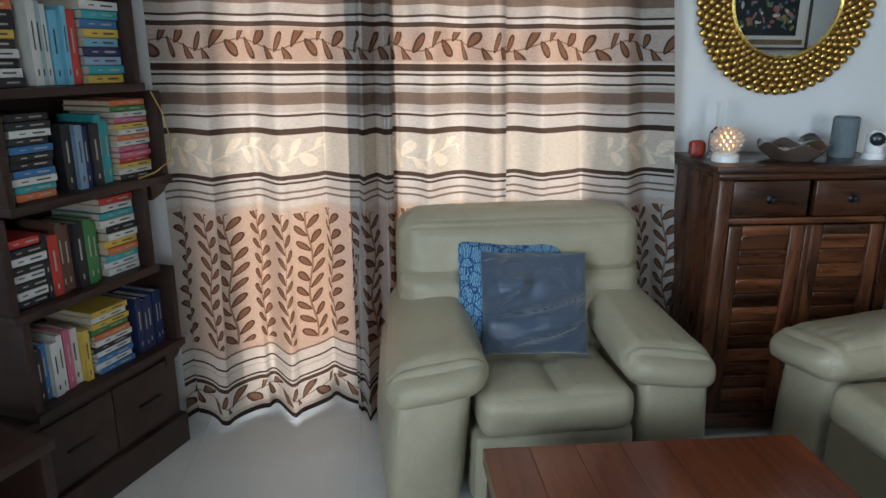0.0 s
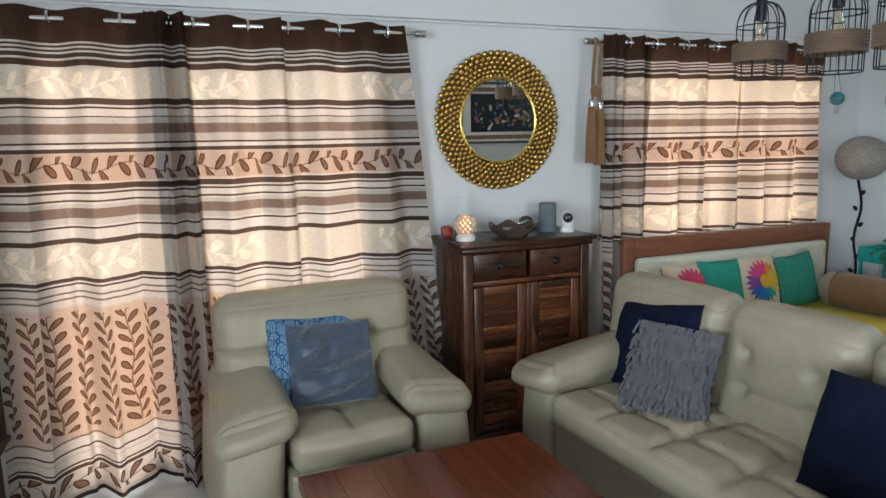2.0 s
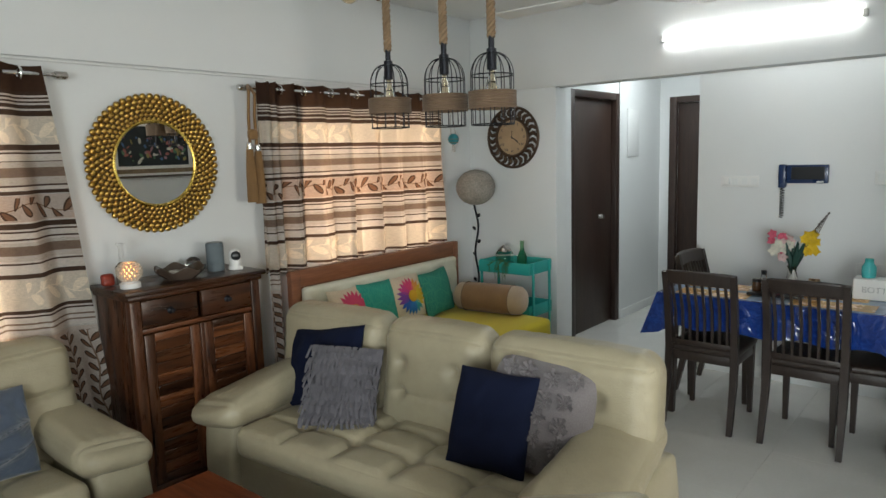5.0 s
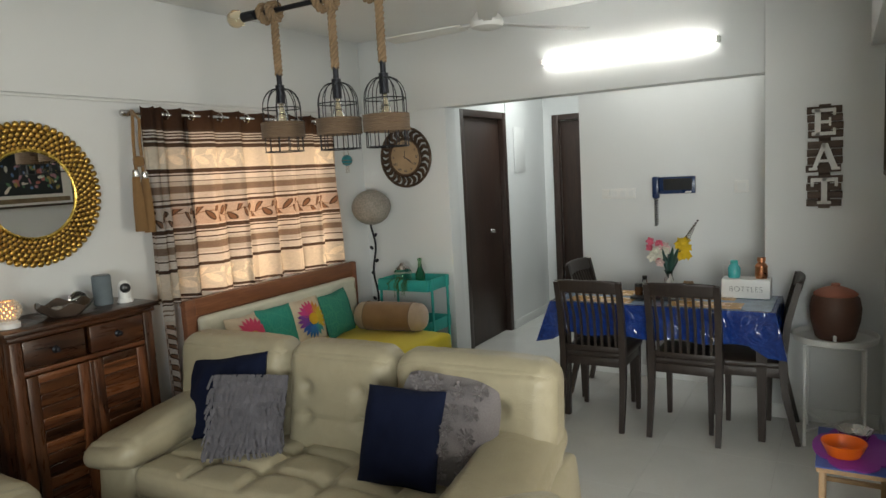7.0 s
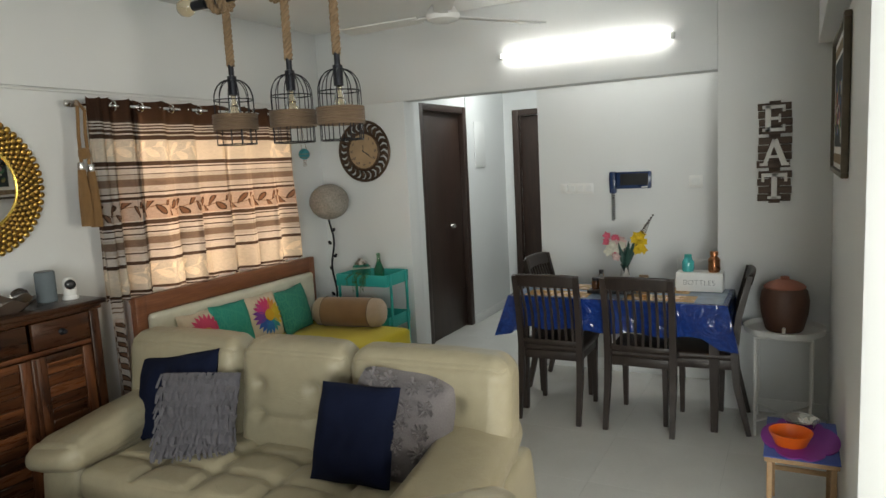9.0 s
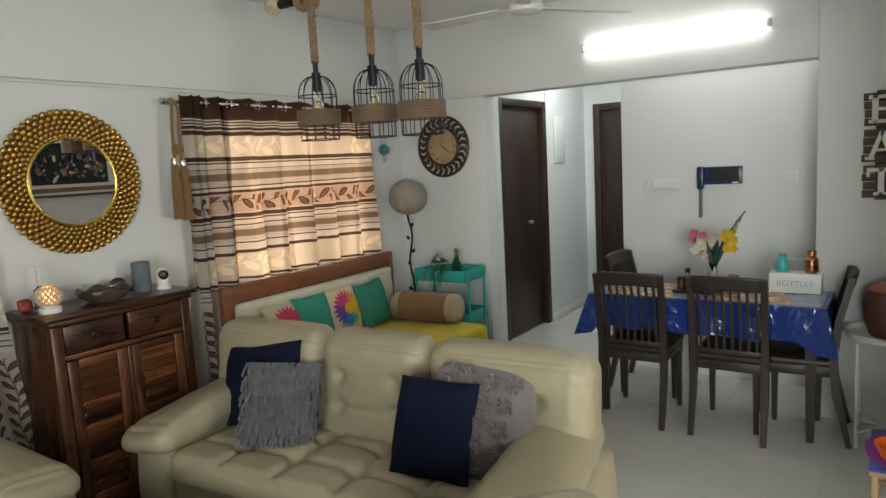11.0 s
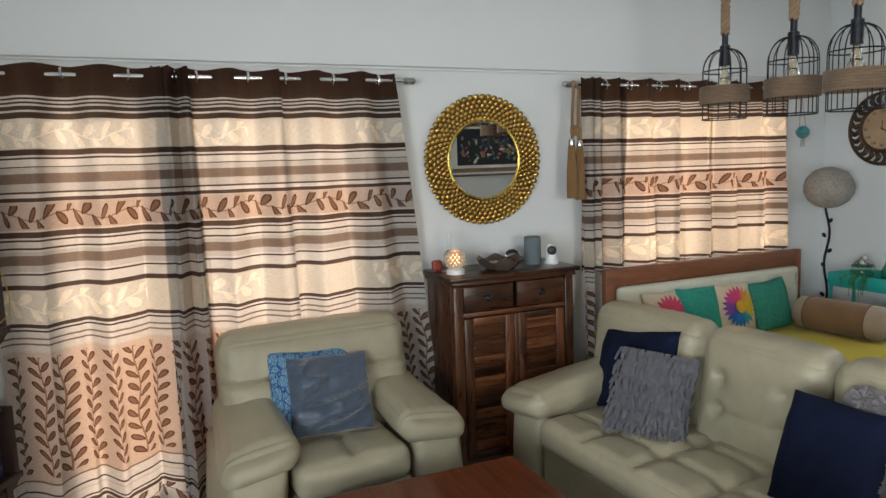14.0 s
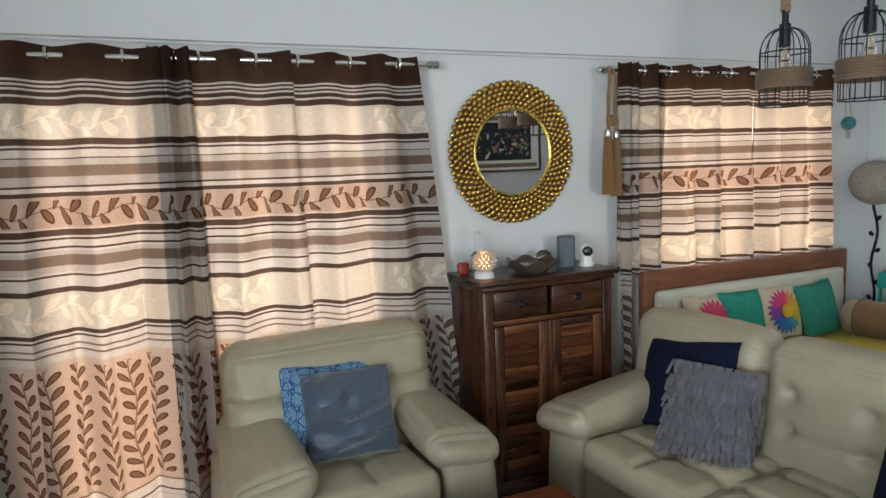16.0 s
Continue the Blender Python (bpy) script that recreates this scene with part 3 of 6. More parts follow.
# ---------------------------------------------------------------- seating
def tufted(depth, pts, width):
    """Pulls the surface in at the buttons and along the creases between them."""
    def fn(o, p):
        if p.y < -0.6:
            k = sum(math.exp(-((o.x - a) ** 2 + (o.z - b) ** 2) / width ** 2) for a, b in pts)
            o = o + Vector((0, depth * min(k, 1.0), 0))
        return o
    return fn


def seat_tuft(x_lines, y_lines, d):
    def fn(o, p):
        if p.z > 0.5:
            k = 0.0
            for a in x_lines:
                k = max(k, math.exp(-((o.x - a) / 0.022) ** 2))
            for b in y_lines:
                k = max(k, 0.7 * math.exp(-((o.y - b) / 0.02) ** 2))
            for a in x_lines:
                for b in y_lines:
                    k = max(k, 1.6 * math.exp(-((o.x - a) ** 2 + (o.y - b) ** 2) / 0.045 ** 2))
            o = o - Vector((0, 0, d * k * max(0, 1 - p.x ** 8) * max(0, 1 - abs(p.y) ** 8)))
        return o
    return fn


def seating(name, label, category, m, inner, cuts, depth=0.86, group="", nose=0.4, arm=0.14, top=0.89, lean_by=0.11):
    """Leather armchair or sofa, front towards -y. inner: clear width between the arms; cuts: edges of the back cushions."""
    s = thing(name, label, category, group, m)
    hw, f, seats = inner / 2, -depth / 2, len(cuts) - 1
    part("base", puff((0, 0.0, 0.172), (hw + 0.01, depth / 2 - 0.018, 0.122), 0.028, (0, 0.01, 0), 10, 0.002), LEATHER, s)
    bays = 2 if seats == 1 else 5
    xl = [-hw + inner * i / bays for i in range(1, bays)]
    n = 30 if seats == 1 else 72
    part("seat", puff((0, f + 0.29, 0.362), (hw - 0.004, 0.305, 0.073), 0.05, (0, 0.012, 0.022), n, 0.0025,
                      seat_tuft(xl, [-0.05] if seats == 1 else [-0.12, 0.07], 0.02 if seats == 1 else 0.03)), LEATHER, s)
    for sx in (-1, 1):
        def flank(o, p, sx=sx):
            return o + Vector((sx * 0.015 * (1 - p.z), 0, 0))
        part("side_panel", puff((sx * (hw + arm - 0.01), 0.0, 0.255), (arm - 0.025, depth / 2 - 0.02, 0.205), 0.035, (0.012, 0.02, 0), 12, 0.003, flank), LEATHER, s)
        back = depth / 2 - 0.04
        mid, half = (back - nose) / 2, (back + nose) / 2

        def slope(o, p, sx=sx):
            # pad falls and widens to the front, with a rolled nose and gathers behind the stitched seam
            t = (p.y + 1) / 2
            z = o.z + 0.085 * t * t - 0.02 * (1 - t) ** 3 - sx * o.x * 0.16
            if p.z > -0.2:
                z -= 0.009 * math.exp(-((t - 0.075) / 0.018) ** 2)
                z += 0.0018 * math.sin(o.x * 120 + 3 * t) * math.exp(-((t - 0.13) / 0.05) ** 2)
            x = o.x * (1.12 - 0.22 * t) - sx * 0.03 * t
            return Vector((x, o.y, z))
        part("armrest", puff((sx * (hw + arm - 0.02), mid, 0.485), (arm + 0.005, half, 0.068), 0.066, (0.0, 0.03, 0.03), 44, 0.004, slope, sx * 3.1), LEATHER, s)
    for i in range(seats):
        x0, x1 = cuts[i], cuts[i + 1]
        cx, hx = (x0 + x1) / 2, (x1 - x0) / 2
        if seats == 1:
            pts = [(-0.2, 0.045), (0.2, 0.045)]
        else:
            k = min(0.15, hx * 0.5)
            pts = [(-k, 0.07), (k, 0.07), (-k, -0.06), (k, -0.06)]
        row = pts[-1][1]
        tf = tufted(0.034, pts, 0.03)
        hz = (top - 0.38) / 2

        def lean(o, p, tf=tf, row=row, hx=hx, hz=hz):
            o = tf(o, p)
            if p.y < -0.5:
                o = o + Vector((0, (0.02 if seats == 1 else 0.009) * math.exp(-((o.z - row) / 0.013) ** 2), 0))
                # the stitched line under the top edge, and gathers at both side seams
                o = o + Vector((0, 0.006 * math.exp(-((p.z - 0.86) / 0.03) ** 2), 0))
                side = max(0.0, abs(p.x) - 0.72) / 0.28
                o = o + Vector((0, 0.002 * side * math.sin(o.z * 95 + 9 * p.x), 0))
            elif p.z > 0.5:
                o = o + Vector((0, 0, 0.003 * math.sin(o.x * 85) * noise.noise(Vector((o.x * 5, o.y * 9, 1.0)))))
            return Vector((o.x, o.y + lean_by * (p.z + 1) / 2 - 0.02 * p.z ** 2, o.z))
        part("backrest", puff((cx, depth / 2 - 0.2, 0.38 + hz), (hx - 0.002, 0.11, hz), 0.085, (0.0, 0.03, 0.012), 60, 0.004, lean, i * 5.3), LEATHER, s)
    part("back_panel", puff((0, depth / 2 - 0.03, 0.42), (hw + 0.09, 0.05, 0.34), 0.035, (0, 0.01, 0), 8), LEATHER, s)
    for sx in (-1, 1):
        for sy in (-1, 1):
            part("foot", box(sx * (hw + 0.14) - 0.03, sx * (hw + 0.14) + 0.03, sy * (depth / 2 - 0.12) - 0.03, sy * (depth / 2 - 0.12) + 0.03, 0, 0.055, 0.008), PINE, s, "light wooden foot")
    return s


seating("armchair", "beige leather armchair with padded arms beside the curtains", "armchair", pose(0.705, 2.25, 0, 0, 0, 3.5), 0.50, (-0.445, 0.435), 0.66, "leather seats", 0.325, 0.14)
seating("armchair", "low beige leather armchair turned towards the sofa", "armchair", pose(1.25, 0.21, 0, 0, 0, 135) @ Matrix.Diagonal((1, 1, 0.93, 1)), 0.40, (-0.36, 0.36), 0.50, "leather seats", 0.26, 0.11)
seating("sofa", "beige leather three-seat sofa with tufted back cushions", "sofa", pose(2.02, 1.215, 0, 0, 0, -86.5), 1.50, (-1.0, -0.30, 0.27, 0.985), 0.76, "leather seats", 0.42, 0.145, 0.872, 0.07)


def scatter(name, label, w, h, t, mat, m, seed=1.0, **kw):
    ob = link(name, pillow(w, h, t, seed=seed, **kw), mat)
    ob.matrix_world = m
    return tagged(ob, label, "cushion")


SLATE = M("satin_slate", (0.066, 0.09, 0.132), 0.4, 0, 0.5)
SLATE.b.inputs["Sheen Weight"].default_value = 0.3
sl = SLATE.noise(3.2, 2, 0.5, SLATE.coords("Object", (1.0, 1.0, 2.6), (0, 0.6, 0)), 2.2)
SLATE.bump(((E(SLATE.nt, sl) + -0.5).abs() * -3.0 + 1.0).maxi(0.0).s, 0.35, 0.02)
NAVY = fabric("navy_linen", (0.0045, 0.008, 0.026), 0.95, 300, 0.25, 0.0, 0.4)
GREYF = fabric("grey_ribbon_cloth", (0.135, 0.13, 0.145), 0.9, 260, 0.25, 0.2, 0.5)


def motif(name, ground, ink, scale):
    m = M(name, ground, 0.85)
    w = m.node("ShaderNodeTexWave", Scale=scale, Distortion=9.0, Detail=2.0)
    w.inputs["Detail Scale"].default_value = 1.6
    m.link(m.coords(), w.inputs["Vector"])
    v = m.node("ShaderNodeTexVoronoi", Scale=scale * 0.55)
    v.feature = "DISTANCE_TO_EDGE"
    m.link(m.coords(), v.inputs["Vector"])
    line = E(m.nt, w.outputs["Fac"]).gt(0.7)
    edge = E(m.nt, v.outputs["Distance"]).lt(0.05)
    return m.base(m.mix(line.maxi(edge), ground, ink)).mat


BLUEPRINT = motif("blue_fern_print", (0.19, 0.36, 0.47), (0.015, 0.06, 0.20), 46)
scatter("cushion", "blue printed cushion with a fern pattern", 0.40, 0.37, 0.15, BLUEPRINT, pose(0.635, 2.25, 0.445, -16, 3, 6), 2.2)
scatter("cushion", "slate blue satin cushion leaning on another", 0.385, 0.36, 0.17, SLATE.mat, pose(0.70, 2.165, 0.44, -20, 3, 4), 5.1, crease=0.012, n=64, soft=0.05, ridge=0.05)
scatter("cushion", "slate blue satin cushion showing over a chair back", 0.36, 0.40, 0.12, SLATE.mat, pose(1.22, 0.12, 0.42, -14, 6, 135), 6.6, crease=0.015)


def ruffled(name, label, m):
    """Grey cushion with rows of hanging ribbon fringe."""
    c = link(name, pillow(0.345, 0.37, 0.15, seed=7.7), GREYF)
    c.matrix_world = m
    rnd = random.Random(4)
    for row in range(6):
        bm = bmesh.new()
        z = 0.055 + row * 0.06
        for i in range(46):
            x = -0.168 + 0.336 * i / 45 + rnd.uniform(-0.004, 0.004)
            e = max(0, (1 - abs(x / 0.1725) ** 2.6) * (1 - abs((z - 0.185) / 0.185) ** 2.6)) ** 0.55
            y = -0.07 * e - 0.004
            w, l = rnd.uniform(0.006, 0.013), rnd.uniform(0.035, 0.065)
            sway, out = rnd.uniform(-0.02, 0.02), rnd.uniform(0.008, 0.034)
            pts = [(x, y, z + 0.012), (x + sway * 0.4, y - out, z - l * 0.4), (x + sway, y - out * 0.7, z - l)]
            a = [bm.verts.new((p[0] - w / 2, p[1], p[2])) for p in pts]
            b = [bm.verts.new((p[0] + w / 2, p[1] - rnd.uniform(0, 0.006), p[2] - rnd.uniform(0, 0.006))) for p in pts]
            for k in range(2):
                bm.faces.new((a[k], b[k], b[k + 1], a[k + 1]))
        part("fringe", bm, GREYF, c)
    return tagged(c, label, "cushion")


# sofa cushions, leaning on the back; the sofa faces -x
def on_sofa(x, y, z, tilt, turn=0, roll=0):
    return pose(x, y, z, 0, 0, -90 + turn) @ pose(0, 0, 0, -tilt, roll, 0)


scatter("cushion", "plain navy blue cushion against the sofa back", 0.50, 0.40, 0.14, NAVY, on_sofa(1.955, 1.775, 0.44, 20, 3, -9), 3.0, soft=0.01, crease=0.014, flop=0.03)
ruffled("cushion", "grey cushion with ragged ribbon fringe", on_sofa(1.87, 1.55, 0.42, 24, 30, 3))
ROSETTE = fabric("grey_velvet", (0.17, 0.155, 0.16), 0.85, 200, 0.25, 0.3, 0.5)
ros = scatter("cushion", "grey cushion with cloth rosettes", 0.43, 0.42, 0.2, ROSETTE, on_sofa(2.0, 0.665, 0.425, 22, 6, 7), 9.0, soft=0.11, pinch=-0.01, n=30)


def rosettes():
    rnd = random.Random(8)
    for i in range(4):
        for j in range(5):
            bm = bmesh.new()
            x, z = -0.12 + 0.085 * i + rnd.uniform(-0.012, 0.012), 0.06 + 0.078 * j + rnd.uniform(-0.012, 0.012)
            e = max(0, (1 - abs(x / 0.235) ** 2.6) * (1 - abs((z - 0.23) / 0.23) ** 2.6)) ** 0.55
            # a ragged cloth flower: three crowns of loose petals
            for k, rr in enumerate((0.034, 0.025, 0.015)):
                n = 11 - 2 * k
                for q in range(n):
                    t0 = 2 * math.pi * (q + rnd.uniform(-0.3, 0.3)) / n
                    dt, r1, y = 2.6 / n, rr * rnd.uniform(0.75, 1.2), -0.098 * e - 0.002
                    lift = rnd.uniform(0.006, 0.016) + 0.003 * k
                    c0 = bm.verts.new((x + 0.25 * rr * math.cos(t0), y - 0.004 * k, z + 0.25 * rr * math.sin(t0)))
                    rim = [bm.verts.new((x + r1 * math.cos(t0 + d), y - lift * (1.25 if d == 0 else 0.7), z + r1 * math.sin(t0 + d))) for d in (-dt, 0, dt)]
                    bm.faces.new((c0, rim[0], rim[1]))
                    bm.faces.new((c0, rim[1], rim[2]))
            part("rosette", bm, ROSETTE, ros)


rosettes()
scatter("cushion", "plain navy blue cushion propped on a grey one", 0.345, 0.39, 0.15, NAVY, on_sofa(1.885, 0.765, 0.435, 20, 8, 2), 6.0, soft=0.04, crease=0.012)


# ---------------------------------------------------------------- coffee table
def coffee_table():
    t = thing("coffee_table", "glossy reddish sheesham coffee table", "coffee table")
    x0, x1, y0, y1 = 0.45, 1.30, 0.76, 1.665
    n = 7
    for i in range(n):
        a, b = x0 + (x1 - x0) * i / n, x0 + (x1 - x0) * (i + 1) / n
        part("plank", box(a + 0.0001, b - 0.0001, y0, y1, 0.375, 0.42, 0.0005, 1), TABLETOP, t)
    part("apron", box(x0 + 0.02, x1 - 0.02, y0 + 0.02, y1 - 0.02, 0.09, 0.374, 0.004), SHEESHAM_X, t)
    for x in (x0 + 0.01, x1 - 0.09):
        for y in (y0 + 0.01, y1 - 0.09):
            part("leg", box(x, x + 0.08, y, y + 0.08, 0, 0.373, 0.005), SHEESHAM_Z, t)
    return t


TABLETOP = wood("table_planks", (0.085, 0.021, 0.009), (0.20, 0.052, 0.019), 0.14, "y", 0.4, 0.015)
coffee_table()


# ---------------------------------------------------------------- sideboard
def figured_wood(name, axis):
    """Sheesham with broad dark heartwood figure; each board has a tone of its own."""
    m = M(name, (0.12, 0.045, 0.018), 0.3)
    sc = {"x": (1.0, 9, 9), "z": (9, 9, 1.0)}[axis]
    v = m.coords("Object", sc)
    rnd = E(m.nt, m.node("ShaderNodeObjectInfo").outputs["Random"])
    add = m.node("ShaderNodeVectorMath")
    add.operation = "ADD"
    m.link(v, add.inputs[0])
    m.link(rnd * 53.0, add.inputs[1])
    broad = m.noise(1.3, 3, 0.5, add.outputs[0], 1.6)
    grain = m.noise(7.0, 5, 0.6, add.outputs[0], 0.5)
    c = m.ramp(broad, [(0.36, (0.022, 0.008, 0.0045)), (0.47, (0.085, 0.028, 0.011)), (0.62, (0.17, 0.06, 0.022)), (0.8, (0.24, 0.09, 0.032))])
    c = m.mix(0.3, c, m.ramp(grain, [(0.35, (0.03, 0.01, 0.005)), (0.7, (0.16, 0.055, 0.02))]))
    tone = m.ramp(rnd.s, [(0.0, (0.25, 0.25, 0.25)), (0.5, (0.6, 0.6, 0.6)), (1.0, (1.15, 1.15, 1.15))])
    m.base(m.mix(1.0, c, tone, "MULTIPLY"))
    m.roughness(grain, 0.2, 0.38)
    m.bump(grain, 0.06, 0.001)
    return m.mat


FIGURE_X, FIGURE_Z = figured_wood("figured_sheesham_x", "x"), figured_wood("figured_sheesham_z", "z")


def shoe_cabinet():
    c = thing("cabinet", "dark sheesham cabinet with louvred doors and two drawers", "cabinet")
    x0, x1, y0, y1, h = 1.36, 2.05, 2.335, 2.68, 1.05
    part("top", box(x0 - 0.028, x1 + 0.028, y0 - 0.035, y1, h - 0.024, h, 0.005), FIGURE_X, c)
    part("moulding", box(x0 - 0.012, x1 + 0.012, y0 - 0.018, y1, h - 0.05, h - 0.025, 0.008), FIGURE_X, c)
    for a in (x0, x1 - 0.05):
        part("post", box(a, a + 0.05, y0 - 0.006, y0 + 0.045, 0.0, h - 0.051, 0.005), FIGURE_Z, c)
        part("side_panel", box(a + 0.006, a + 0.044, y0 + 0.046, y1, 0.04, h - 0.052, 0.003), FIGURE_Z, c)
    part("back_panel", box(x0 + 0.046, x1 - 0.046, y1 - 0.02, y1 - 0.002, 0.05, h - 0.053), FIGURE_Z, c)
    part("bottom_rail", box(x0 + 0.051, x1 - 0.051, y0, y0 + 0.04, 0.03, 0.10, 0.003), FIGURE_X, c)
    part("middle_rail", box(x0 + 0.051, x1 - 0.051, y0 + 0.002, y0 + 0.04, 0.84, 0.862, 0.003), FIGURE_X, c)
    xm = (x0 + x1) / 2
    for a, b in ((x0 + 0.054, xm - 0.012), (xm + 0.012, x1 - 0.054)):
        d = part("drawer", box(a, b, y0 - 0.003, y0 + 0.02, 0.867, 0.994, 0.005), FIGURE_X, c)
        k = lathe([(0, -0.03), (0.011, -0.026), (0.013, -0.018), (0.006, -0.009), (0.016, -0.003), (0.018, 0.0)], 14)
        bmesh.ops.transform(k, matrix=pose((a + b) / 2, y0 - 0.003, 0.93, -90), verts=k.verts)
        part("knob", k, BLACKMETAL, d, "dark metal knob")
        # louvred door under each drawer
        dr = part("door", box(a, a + 0.05, y0 - 0.004, y0 + 0.022, 0.106, 0.835, 0.005), FIGURE_Z, c, "louvred door")
        part("stile", box(b - 0.05, b, y0 - 0.004, y0 + 0.022, 0.106, 0.835, 0.005), FIGURE_Z, dr)
        for z in (0.106, 0.798):
            part("rail", box(a + 0.051, b - 0.051, y0 - 0.003, y0 + 0.021, z, z + 0.037, 0.004), FIGURE_X, dr)
        for i in range(12):
            sl = box(-0.5 * (b - a - 0.104), 0.5 * (b - a - 0.104), -0.005, 0.005, -0.0285, 0.0285, 0.002, 1)
            bmesh.ops.transform(sl, matrix=pose((a + b) / 2, y0 + 0.009, 0.172 + i * 0.0545, 15), verts=sl.verts)
            part("slat", sl, FIGURE_X, dr)
    part("door_stop", box(xm - 0.011, xm + 0.011, y0 - 0.012, y0 + 0.02, 0.106, 0.838, 0.003), FIGURE_Z, c)
    return c


shoe_cabinet()


# ---------------------------------------------------------------- mirror with beaded frame
def mirror():
    cx, cz, y = 1.712, 1.617, 2.672
    m = thing("wall_mirror", "round wall mirror in a frame of golden beads", "mirror", m=pose(cx, y, cz))
    bk = lathe([(0, 0.012), (0.325, 0.012), (0.332, 0.004), (0.33, -0.004), (0.2, -0.004)], 64)
    bmesh.ops.transform(bk, matrix=pose(0, 0, 0, 90), verts=bk.verts)
    part("backing", bk, worn("dark_gold_back", (0.10, 0.065, 0.025), 0.5, 0.3, 20, 200, 0.1, 0.8), m)
    rim = ring(0.212, 0.009, (0, -0.016, 0), "y", 72, 8)
    part("rim", rim, BRASSRIM, m, "bright gold rim")
    gl = lathe([(0, 0.0), (0.21, 0.0), (0.21, 0.006), (0, 0.006)], 72)
    bmesh.ops.transform(gl, matrix=pose(0, -0.012, 0, 90), verts=gl.verts)
    part("glass", gl, MIRROR, m, "clear mirror glass")
    for row, (R, r, cnt) in enumerate(((0.2265, 0.0108, 58), (0.2465, 0.0118, 58), (0.2675, 0.0128, 58), (0.2895, 0.0138, 58), (0.312, 0.0148, 58), (0.335, 0.0158, 58))):
        def bead(r=r):
            b = bmesh.new()
            bmesh.ops.create_uvsphere(b, u_segments=10, v_segments=7, radius=r, matrix=Matrix.Diagonal((1, 0.8, 1, 1)))
            return b
        angles = [2 * math.pi * (k + 0.5 * (row % 2)) / cnt for k in range(cnt)]
        copies(bead, "bead", BRASS, m, [Matrix.Translation((R * math.cos(a), -0.014, R * math.sin(a))) for a in angles])
    return m


mirror()


# ---------------------------------------------------------------- curtains
def drape(name, label, x0, x1, y, z_top, z_bot, waves, amp, mat, fan_l=0.0, fan_r=0.0, seed=0.0, hem=None, nu=140, nv=70, bow=0.0, kick=0.0):
    """A pleated cloth panel. fan: how far the lower corners swing out. hem(t): height of the hem."""
    bm = bmesh.new()
    uvl = bm.loops.layers.uv.new("cloth")
    rows, us = [], []
    full = (x1 - x0) * 1.18
    for j in range(nv + 1):
        s = j / nv
        row = []
        for i in range(nu + 1):
            t = i / nu
            zb = hem(t) if hem else z_bot
            z = z_top + 0.005 * math.cos(2 * math.pi * waves * t) * (1 - s) - (z_top - zb) * s
            drift = fan_l * (1 - t) + fan_r * t
            x = x0 + (x1 - x0) * t + drift * s
            ph = 2 * math.pi * waves * t + 1.3 * noise.noise(Vector((t * 3.5 + seed, s * 0.7, 4))) * s + 0.5 * math.sin(3.1 * t + seed) * s
            a = amp * (0.85 + 0.15 * s + 0.7 * s * (0.5 + noise.noise(Vector((t * 4 + seed, s, 0)))))
            q = math.sin(ph)
            yy = y + a * (q * (1.35 - 0.35 * q * q)) + 0.016 * math.sin(ph * 2.3 + seed) * s + bow * math.sin(math.pi * t) * s ** 2 + kick * t * s ** 2
            yy += 0.006 * noise.noise(Vector((t * 12 + seed, s * 5, 2)))
            x += 0.024 * math.sin(2 * ph) * (0.25 + 0.75 * s) * (0.4 + abs(noise.noise(Vector((t * 5 + seed, 7, s))))) * (x1 - x0) / waves / 0.24
            row.append((bm.verts.new((x, min(yy, NY - 0.006) if not (W1[0] < x < W1[1]) else yy, z)), t * full, z if not hem else z_top - (z_top - z) * 1.0))
        rows.append(row)
    for j in range(nv):
        for i in range(nu):
            q = (rows[j][i], rows[j + 1][i], rows[j + 1][i + 1], rows[j][i + 1])
            f = bm.faces.new([c[0] for c in q])
            for lp, c in zip(f.loops, q):
                lp[uvl].uv = (c[1] + seed, c[2])
    return tagged(link(name, bm, mat), label, "curtain", "striped curtains")


def rings_for(parent, x0, x1, waves, y, z):
    for k in range(int(waves * 2)):
        x = x0 + (x1 - x0) * (k + 0.5) / (waves * 2)
        part("eyelet", ring(0.024, 0.006, (x, y, z), "x", 18, 6), CHROME, parent, "chrome eyelet")


def panel(label, x0, x1, y, waves, amp, mat, seed, ring_z=2.018, **kw):
    c = drape("curtain", label, x0, x1, y, 2.055, kw.pop("z_bot", 0.02), waves, amp, mat, kw.pop("fan_l", 0.0), kw.pop("fan_r", 0.0), seed, **kw)
    rings_for(c, x0, x1, waves, 2.60, ring_z)


panel("brown and cream striped curtain with woven vines, backlit", -0.575, 0.125, 2.585, 2.75, 0.044, CURTAIN, 0.0, fan_l=-0.01, fan_r=0.02, kick=0.12)
panel("gathered edge of a striped curtain, dark in its folds", 0.085, 0.235, 2.57, 2.0, 0.036, CURTAIN, 0.71, fan_r=0.02, nu=60, kick=0.04)
panel("brown and cream striped curtain hanging behind the armchair", 0.215, 0.635, 2.60, 1.9, 0.042, CURTAIN, 0.37, bow=0.05, fan_r=0.06)
panel("striped curtain flaring towards the cabinet", 0.605, 1.19, 2.605, 2.6, 0.042, CURTAIN, 1.93, bow=0.06, fan_l=0.04, fan_r=0.25)


drape("curtain", "inner fold of a striped curtain, doubled behind the gathered edge", 0.075, 0.245, 2.648, 2.05, 0.02, 2.5, 0.02, CURTAIN, 0.0, 0.03, 0.9, nu=60, kick=0.04)


def bunched(t):
    return 0.95 + 0.024 * math.sin(t * 9.5) + 0.012 * math.sin(t * 23)


